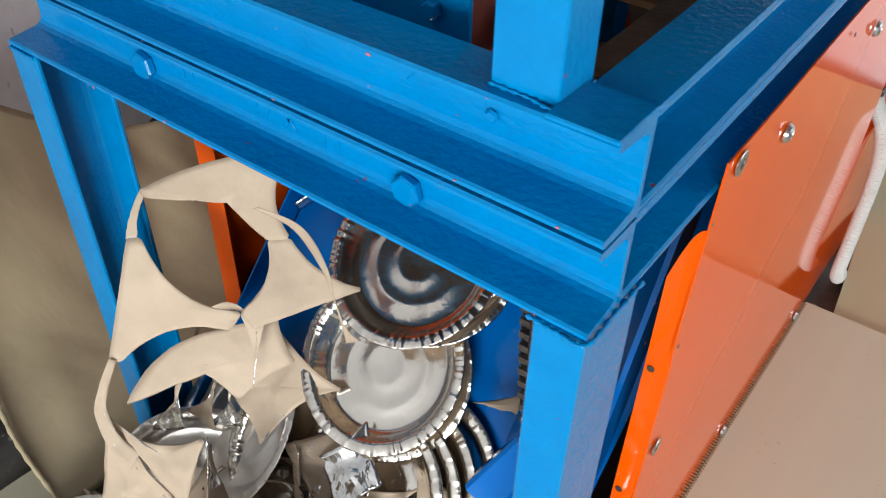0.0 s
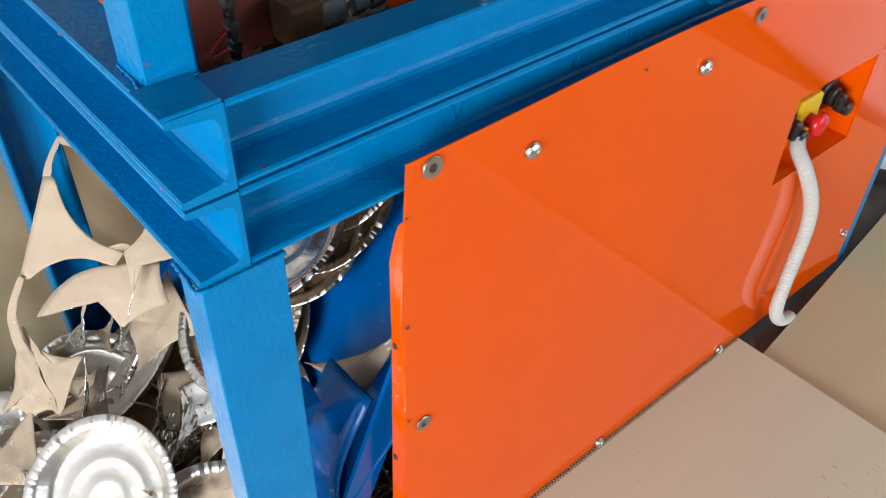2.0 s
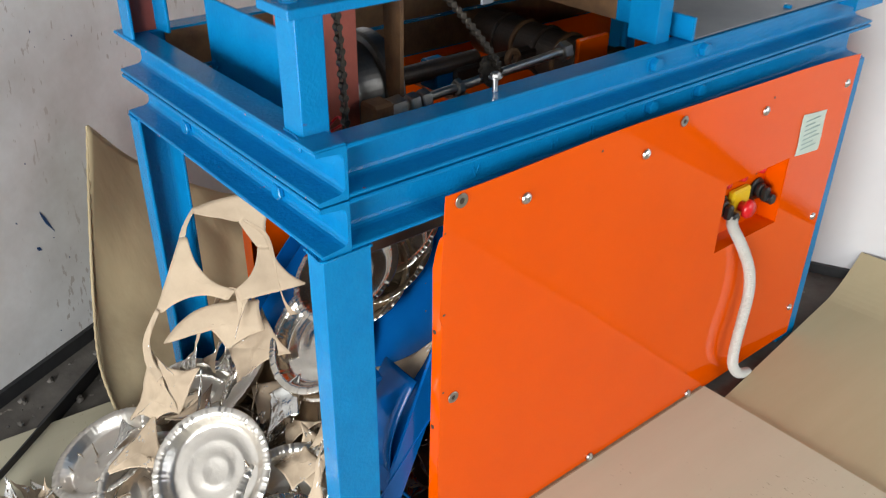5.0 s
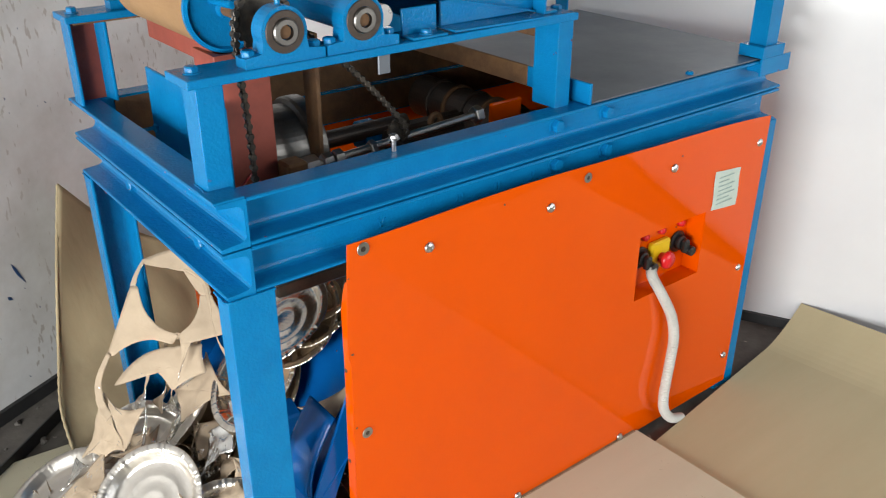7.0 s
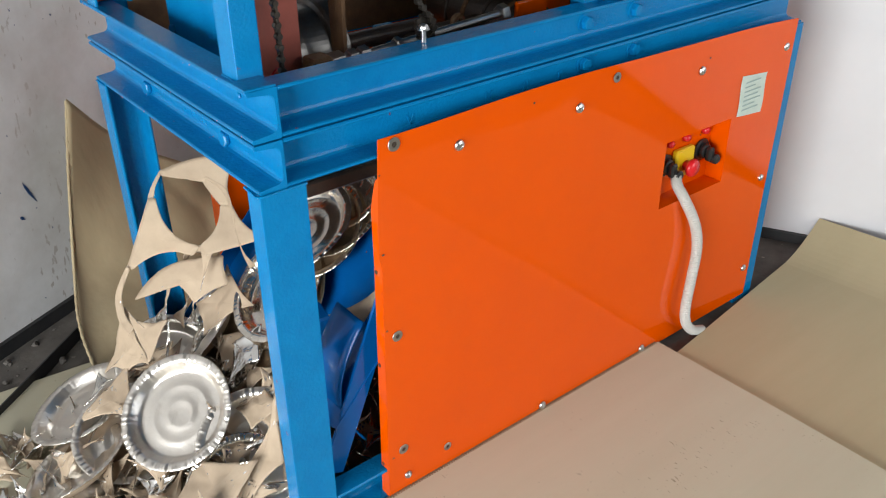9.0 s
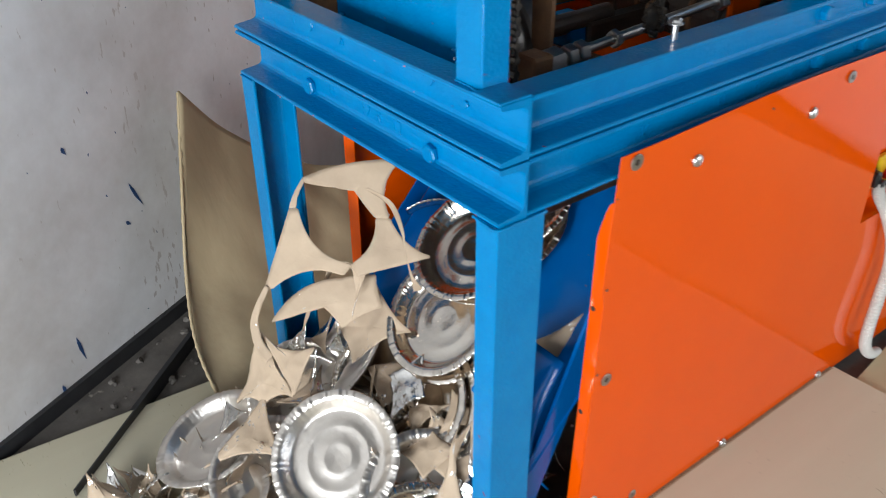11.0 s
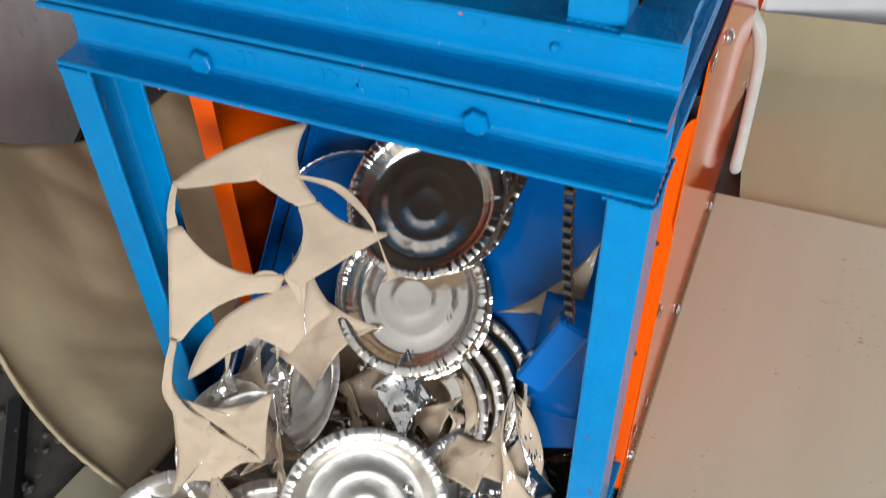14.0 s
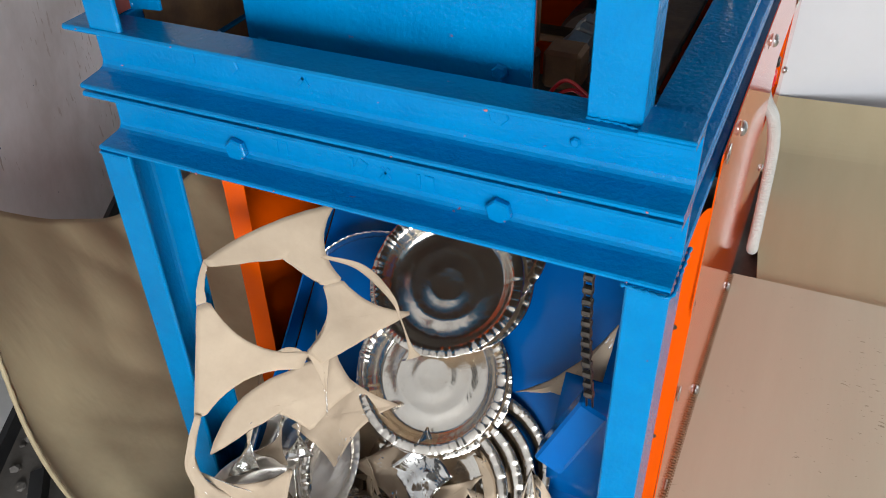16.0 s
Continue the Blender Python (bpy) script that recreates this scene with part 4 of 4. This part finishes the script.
def hole_strip(points, width, centre):
    """A strip that runs round a punched hole; its width lies outwards from the hole."""
    line = spline(points, 7)

    def fn(u, v):
        k = min(len(line) - 1, int(round(u * (len(line) - 1))))
        return line[k] + (line[k] - centre).normalized() * v * width(u) + Vector((0.002, -0.002, 0)) * noise.noise(Vector((u * 8, v * 2, 3)))
    part("web_strip", sheet(fn, len(line) - 1, 5, 0.0004), [SCRAPFOIL, KRAFT], web, smooth=True)


hole_strip([(-0.564, -0.078, 0.358), (-0.566, -0.098, 0.322), (-0.566, -0.108, 0.292), (-0.545, -0.112, 0.262), (-0.515, -0.108, 0.252)], lambda u: 0.009 + 0.014 * u, H2)
# the sheet behind the lower hole
web_piece([(-0.565, -0.086, 0.283), (-0.487, 0.033, 0.375), (-0.442, 0.071, 0.388), (-0.405, 0.059, 0.344), (-0.447, 0.000, 0.301)], [-0.13, 0.0, 0.05, 0.05, 0.30], 9, 0.004)

# loose scraps lying over the plates and the heap, each with its own tips
LOOSE = (
    ([(-0.480, 0.085, 0.405), (-0.490, 0.040, 0.290), (-0.455, 0.070, 0.330)], [0.05, 0.1, 0.05], 0), ([(-0.470, 0.085, 0.350), (-0.500, 0.020, 0.262), (-0.415, -0.005, 0.240), (-0.355, 0.085, 0.305)], [0.15, 0.05, 0.12, 0.06], 0),
    ([(-0.436, -0.057, 0.296), (-0.460, -0.085, 0.120), (-0.398, -0.120, 0.175)], [0.06, 0.12, 0.10], 0), ([(-0.511, -0.138, 0.185), (-0.480, -0.285, 0.105), (-0.375, -0.175, 0.150)], [0.05, 0.10, 0.08], 0),
    ([(-0.150, 0.030, 0.275), (-0.125, -0.080, 0.130), (-0.085, -0.140, 0.060), (-0.068, -0.030, 0.170)], [0.04, -0.06, 0.04, 0.08], 0), ([(-0.095, -0.062, 0.175), (-0.190, -0.140, 0.150), (-0.150, -0.205, 0.115), (-0.072, -0.155, 0.100)], [0.05, 0.0, 0.03, 0.0], 0),
    ([(-0.150, 0.075, 0.285), (-0.230, -0.020, 0.175), (-0.120, -0.015, 0.190)], [0.15, 0.05, 0.10], 0), ([(-0.206, 0.146, 0.332), (-0.143, 0.152, 0.350), (-0.092, 0.156, 0.352), (-0.090, 0.235, 0.436)], [0.06, 0.04, 0.0, 0.08], 0),
    ([(-0.568, -0.060, 0.205), (-0.520, -0.040, 0.225), (-0.540, 0.000, 0.335)], [0.0, 0.10, 0.12], 1), ([(-0.500, -0.020, 0.225), (-0.455, 0.000, 0.235), (-0.480, 0.030, 0.330)], [0.05, 0.12, 0.12], 1),
    ([(-0.545, -0.020, 0.225), (-0.490, -0.010, 0.220), (-0.500, 0.015, 0.320)], [0.0, 0.10, 0.15], 0), ([(-0.340, 0.020, 0.250), (-0.270, -0.030, 0.215), (-0.250, 0.035, 0.255), (-0.305, 0.070, 0.300)], [0.05, 0.12, 0.05, 0.10], 1),
    ([(-0.400, 0.000, 0.225), (-0.300, -0.010, 0.200), (-0.345, 0.045, 0.240)], [0.10, 0.10, 0.10], 0), ([(-0.600, -0.180, 0.120), (-0.560, -0.260, 0.075), (-0.510, -0.170, 0.150)], [0.12, 0.12, 0.05], 1),
    ([(-0.230, 0.060, 0.240), (-0.150, 0.000, 0.200), (-0.240, -0.030, 0.170)], [0.1, 0.12, 0.1], 0), ([(-0.210, -0.005, 0.185), (-0.175, -0.100, 0.120), (-0.130, -0.020, 0.165)], [0.10, 0.10, 0.12], 1),
    ([(-0.350, -0.215, 0.120), (-0.255, -0.250, 0.075), (-0.300, -0.175, 0.110)], [0.12, 0.10, 0.05], 0), ([(-0.300, -0.230, 0.085), (-0.200, -0.240, 0.060), (-0.225, -0.170, 0.110)], [0.10, 0.10, 0.10], 1),
    ([(-0.215, 0.020, 0.215), (-0.245, -0.045, 0.195), (-0.160, -0.040, 0.185), (-0.140, 0.030, 0.225)], [0.05, 0.08, 0.06, 0.08], 0), ([(-0.340, 0.060, 0.275), (-0.400, 0.010, 0.240), (-0.310, -0.020, 0.225), (-0.270, 0.030, 0.250)], [0.06, 0.05, 0.08, 0.05], 0),
    ([(-0.240, 0.080, 0.260), (-0.200, 0.020, 0.215), (-0.140, 0.090, 0.240)], [0.08, 0.10, 0.05], 0),
    ([(-0.195, -0.050, 0.165), (-0.215, -0.130, 0.120), (-0.140, -0.120, 0.120)], [0.05, 0.08, 0.10], 0), ([(-0.330, -0.215, 0.115), (-0.380, -0.260, 0.075), (-0.300, -0.290, 0.060)], [0.10, 0.08, 0.08], 0),
    ([(-0.430, -0.100, 0.175), (-0.400, -0.200, 0.120), (-0.365, -0.110, 0.150)], [0.06, 0.08, 0.08], 0), ([(-0.470, -0.210, 0.120), (-0.520, -0.280, 0.070), (-0.430, -0.270, 0.085)], [0.08, 0.05, 0.08], 1),
    ([(-0.300, 0.020, 0.235), (-0.230, -0.010, 0.205), (-0.215, 0.060, 0.250)], [0.05, 0.08, 0.08], 0), ([(-0.170, -0.010, 0.190), (-0.100, 0.010, 0.180), (-0.120, 0.060, 0.240)], [0.08, 0.08, 0.08], 0),
    ([(-0.480, -0.330, 0.060), (-0.390, -0.350, 0.050), (-0.420, -0.240, 0.105)], [0.12, 0.10, 0.10], 0),
    ([(-0.560, -0.400, 0.055), (-0.620, -0.440, 0.080), (-0.520, -0.480, 0.035)], [0.1, 0.12, 0.1], 0), ([(-0.440, -0.430, 0.070), (-0.380, -0.500, 0.030), (-0.320, -0.400, 0.060)], [0.12, 0.12, 0.10], 1),
    ([(-0.606, -0.448, 0.100), (-0.560, -0.496, 0.020), (-0.481, -0.372, 0.022), (-0.541, -0.402, 0.055)], [0.06, 0.12, 0.10, 0.08], 0), ([(-0.150, 0.060, 0.300), (-0.062, 0.010, 0.175), (-0.100, -0.050, 0.150)], [0.10, 0.10, 0.22], 0),
    ([(-0.300, -0.360, 0.060), (-0.200, -0.380, 0.040), (-0.240, -0.290, 0.080)], [0.12, 0.12, 0.10], 0), ([(-0.160, -0.240, 0.080), (-0.080, -0.260, 0.035), (-0.110, -0.170, 0.090)], [0.12, 0.10, 0.12], 0),
)
for k, (tips, sags, flip) in enumerate(LOOSE):
    scrap("paper_scrap", concave_piece(tips, sags, 60 + k, 0.010 if k > 6 else 0.006), SC if not flip else "torn paper scrap with its silver foil side up", bool(flip))
# a narrow torn ribbon hanging over the plates
rib = spline([(-0.430, 0.055, 0.570), (-0.385, 0.070, 0.555), (-0.340, 0.060, 0.530), (-0.325, 0.055, 0.500), (-0.318, 0.060, 0.455), (-0.322, 0.075, 0.420), (-0.335, 0.085, 0.405)], 6)


def ribbon_fn(u, v):
    k = min(len(rib) - 1, int(round(u * (len(rib) - 1))))
    w = 0.004 + 0.010 * (max(0.0, u - 0.70) / 0.3) + 0.003 * math.sin(u * 9)
    return rib[k] + Vector((0.7, 0.15, 0.45)).normalized() * (v - 0.5) * 2 * w


scrap("paper_ribbon", sheet(ribbon_fn, len(rib) - 1, 3, 0.0005), "narrow torn ribbon of kraft paper")
# a cut foil rim left on the chute
rim_points = [Vector((-0.549, 0.221, 0.406)), Vector((-0.530, 0.246, 0.432)), Vector((-0.488, 0.260, 0.448)), Vector((-0.446, 0.263, 0.451))]
arc = []
for i in range(26):
    u = i / 25
    w = [(1 - u) ** 3, 3 * u * (1 - u) ** 2, 3 * u * u * (1 - u), u ** 3]
    arc.append(sum((p * k for p, k in zip(rim_points, w)), Vector()))


def rim_fn(u, v):
    k = min(25, int(round(u * 25)))
    return Vector(arc[k]) + Vector((0, -0.4, 0.9)) * (0.018 * v + 0.0015 * math.sin(k * 2.4))


scrap("foil_rim_strip", sheet(rim_fn, 25, 3, 0.0006), "crimped strip of silver foil rim", True)
scrap("paper_ribbon", ribbon([(-0.545, 0.020, 0.330), (-0.535, 0.035, 0.365), (-0.505, 0.060, 0.375), (-0.480, 0.070, 0.350)], lambda u: 0.010 + 0.03 * u, (0.2, -0.4, 0.9)), "narrow curved ribbon of kraft paper")

# the heap below: many crumpled pieces nobody could count
heap = bmesh.new()
rnd = random.Random(77)
for k in range(300):
    x, y = rnd.uniform(-0.60, -0.07), rnd.uniform(-0.46, 0.22)
    top = 0.255 * max(0.10, 1 - abs((x + 0.33) / 0.34) ** 3) * (1.0 if y > -0.05 else max(0.10, 1 + (y + 0.05) / 0.36))
    z = rnd.uniform(0.02, max(0.03, top - 0.025))
    a0 = rnd.uniform(0, 6.28)
    size = rnd.uniform(0.035, 0.085)
    tips = [(size * rnd.uniform(0.6, 1.3) * math.cos(a0 + 2.09 * q + rnd.uniform(-0.4, 0.4)), size * math.sin(a0 + 2.09 * q), rnd.uniform(-0.01, 0.01)) for q in range(3)]
    piece = concave_piece(tips, [rnd.uniform(0.0, 0.18) for q in range(3)], 300 + k, 0.012, 0.004, 4, 7)
    if rnd.random() < 0.22:
        for f in piece.faces:
            f.material_index = 1 - f.material_index
    merge(heap, piece, pose(x, y, z, rnd.uniform(-75, 75), rnd.uniform(-60, 60), rnd.uniform(0, 360)))
for v in heap.verts:
    v.co.z = max(v.co.z, 0.016 + 0.004 * noise.noise(v.co * 40))
    v.co.x = min(v.co.x, -0.047) if v.co.y > -0.06 else v.co.x
hp = link_mesh("scrap_heap", heap, [KRAFT, SCRAPFOIL], smooth=True)
tagged(hp, "heap of crumpled kraft paper and foil offcuts on the floor", "scrap heap", kind="stuff")


# ---- cardboard ----
def card(name, fn, nu, nv, thick, material, label, fluted=()):
    ob = link_mesh(name, sheet(fn, nu, nv, thick), [material, material], smooth=name == "leaning_cardboard")
    tagged(ob, label, "cardboard", "cardboard sheets")
    return ob


def flutes(a, b, count, size, parent):
    """The zigzag of a cut corrugated edge, from a to b."""
    a, b = Vector(a), Vector(b)
    d = (b - a).normalized()
    side = Vector((-d.y, d.x, 0)).normalized()
    bm = bmesh.new()
    for k in range(count):
        p = a + (b - a) * (k + 0.5) / count
        h = (b - a).length / count * 0.30
        merge(bm, box(-h, h, -size, size, -0.0026, 0.0029, 0), axes(d, side, Z, p))
    part("fluted_edge", bm, FLUTE, parent, "saw-toothed corrugated cut edge")


near = card("cardboard_sheet", lambda u, v: (0.010 + 1.30 * u, -0.012 + (0.942 + 0.010 * u) * v - 0.05 * u * (1 - v), 0.030 + 0.004 * math.sin(5 * u) * v), 26, 18, 0.005, CARD, "large flat brown cardboard sheet on the floor beside the machine")
flutes((0.009, -0.010, 0.0275), (0.009, 0.925, 0.0275), 150, 0.0042, near)
flutes((0.012, -0.0135, 0.0275), (0.90, -0.047, 0.0275), 130, 0.0042, near)


def far_fn(u, v):
    """Flat on the floor, its far edge bent up against the foot of the wall."""
    curl = max(0.0, (v - 0.74) / 0.26)
    return (0.060 + 1.25 * u - 0.090 * v, 0.935 + (0.750 + 0.21 * u) * v, 0.021 + 0.070 * curl ** 1.7 * (1.0 - 0.25 * u) + 0.004 * math.sin(4 * u + 3 * v) * v)


card("cardboard_sheet", far_fn, 24, 36, 0.005, CARDFAR, "large brown cardboard sheet with its far edge curling up")
card("cardboard_sheet", lambda u, v: (-0.800 - 0.055 * v + 1.55 * u, -0.135 - 0.95 * v + 0.30 * min(u, 0.56) * (1 - v), 0.008 + 0.010 * (1 - u) * v + 0.004 * math.sin(6 * u + 3 * v)), 20, 20, 0.005, CARD, "flat brown cardboard sheet under the scrap heap")


NEAR_EDGE = spline([(-0.66, -0.170, 0.066), (-0.786, -0.155, 0.128), (-0.905, -0.112, 0.205), (-0.975, -0.060, 0.390), (-1.066, 0.000, 0.555)], 12)
FAR_EDGE = spline([(-0.72, 0.78, 0.010), (-0.85, 0.80, 0.020), (-1.00, 0.82, 0.055), (-1.12, 0.84, 0.120), (-1.20, 0.85, 0.180)], 12)


def leaning_fn(u, v):
    """u along the machine, v from the floor up the wall."""
    a, b = NEAR_EDGE[round(v * 48)], FAR_EDGE[round(v * 48)]
    p = a.lerp(b, u)
    p.z = a.z + (b.z - a.z) * (1 - (1 - u) ** 3)
    crease = abs(noise.noise(Vector((u * 7 + v * 3.5, v * 1.2, 5)))) * 0.012 * min(1.0, 4 * u)
    return p + Vector((0.010, 0, 0.008)) * noise.noise(Vector((u * 9, v * 1.5, 2))) + Vector((0.8, 0, 0.6)) * crease


left_card = card("leaning_cardboard", leaning_fn, 90, 48, 0.005, CARDLEFT, "bent brown cardboard sheet leaning on the wall")

part("cut_edge", sweep([p + Vector((0.002, -0.002, -0.001)) for p in NEAR_EDGE], lambda i: 0.0030 if i % 2 else 0.0042, 8), CARDLEFT, left_card, "pale torn corrugated edge")

# ---- floor clutter along the wall ----
bm = prism([(0, 0), (0.035, 0), (0.035, 0.004), (0.004, 0.004), (0.004, 0.035), (0, 0.035)], 0.55, axes(Vector((0.62, 0.78, 0)).normalized() * -1, Z, Vector((0.645, -0.764, 0)).normalized(), (-1.00, -0.05, 0.001)))
tagged(link_mesh("angle_iron", bm, SKIRT), "black painted length of angle iron on the floor", "steel bar")
rnd = random.Random(5)
grit = bmesh.new()
for k in range(220):
    v = rnd.uniform(-1.4, 1.1)
    p = ROOM @ Vector((U0 + 0.02 + abs(rnd.gauss(0, 0.16)), v, 0.0))
    r = rnd.uniform(0.002, 0.010)
    c = bmesh.new()
    bmesh.ops.create_icosphere(c, subdivisions=1, radius=r)
    for q in c.verts:
        q.co *= rnd.uniform(0.6, 1.3)
        q.co.z = q.co.z * 0.6
    merge(grit, c, Matrix.Translation((p.x, p.y, r * 0.4)))
tagged(link_mesh("floor_grit", grit, FLOOR), "loose grit and crumbs along the wall", "grit", kind="stuff")
# blue brush smears on the plaster
for v, z, l, a in ((0.367, 0.352, 0.070, 20), (0.132, 0.100, 0.065, 5), (0.068, 0.036, 0.030, 5), (0.330, 0.300, 0.018, 30), (0.215, 0.520, 0.020, 10)):
    prof = [(-0.0035, 0), (0.002, -l * 0.4), (0.004, -l * 0.5), (0.0045, l * 0.2), (0, l * 0.5), (-0.003, l * 0.3)]
    bm = prism(prof, 0.0012, ROOM @ Matrix.Translation((U0 - 0.0004, v, z)) @ axes(Y, Z, X, (0, 0, 0)) @ Matrix.Rotation(radians(a), 4, "Z"))
    tagged(link_mesh("paint_smear", bm, MARK), "dark blue brush smear on the wall", "paint mark", kind="structure")
rnd = random.Random(12)
specks = bmesh.new()
for k in range(46):
    v, z, l = rnd.uniform(-0.15, 1.10), rnd.uniform(0.04, 1.15), rnd.uniform(0.003, 0.008)
    prof = [(-l * 0.25, 0), (0, -l * 0.5), (l * 0.2, -l * 0.1), (l * 0.1, l * 0.5)]
    merge(specks, prism(prof, 0.0010, ROOM @ Matrix.Translation((U0 - 0.0004, v, z)) @ axes(Y, Z, X, (0, 0, 0)) @ Matrix.Rotation(rnd.uniform(-0.3, 0.9), 4, "Z")))
tagged(link_mesh("paint_specks", specks, MARK), "small dark blue paint specks spattered on the wall", "paint mark", kind="stuff")
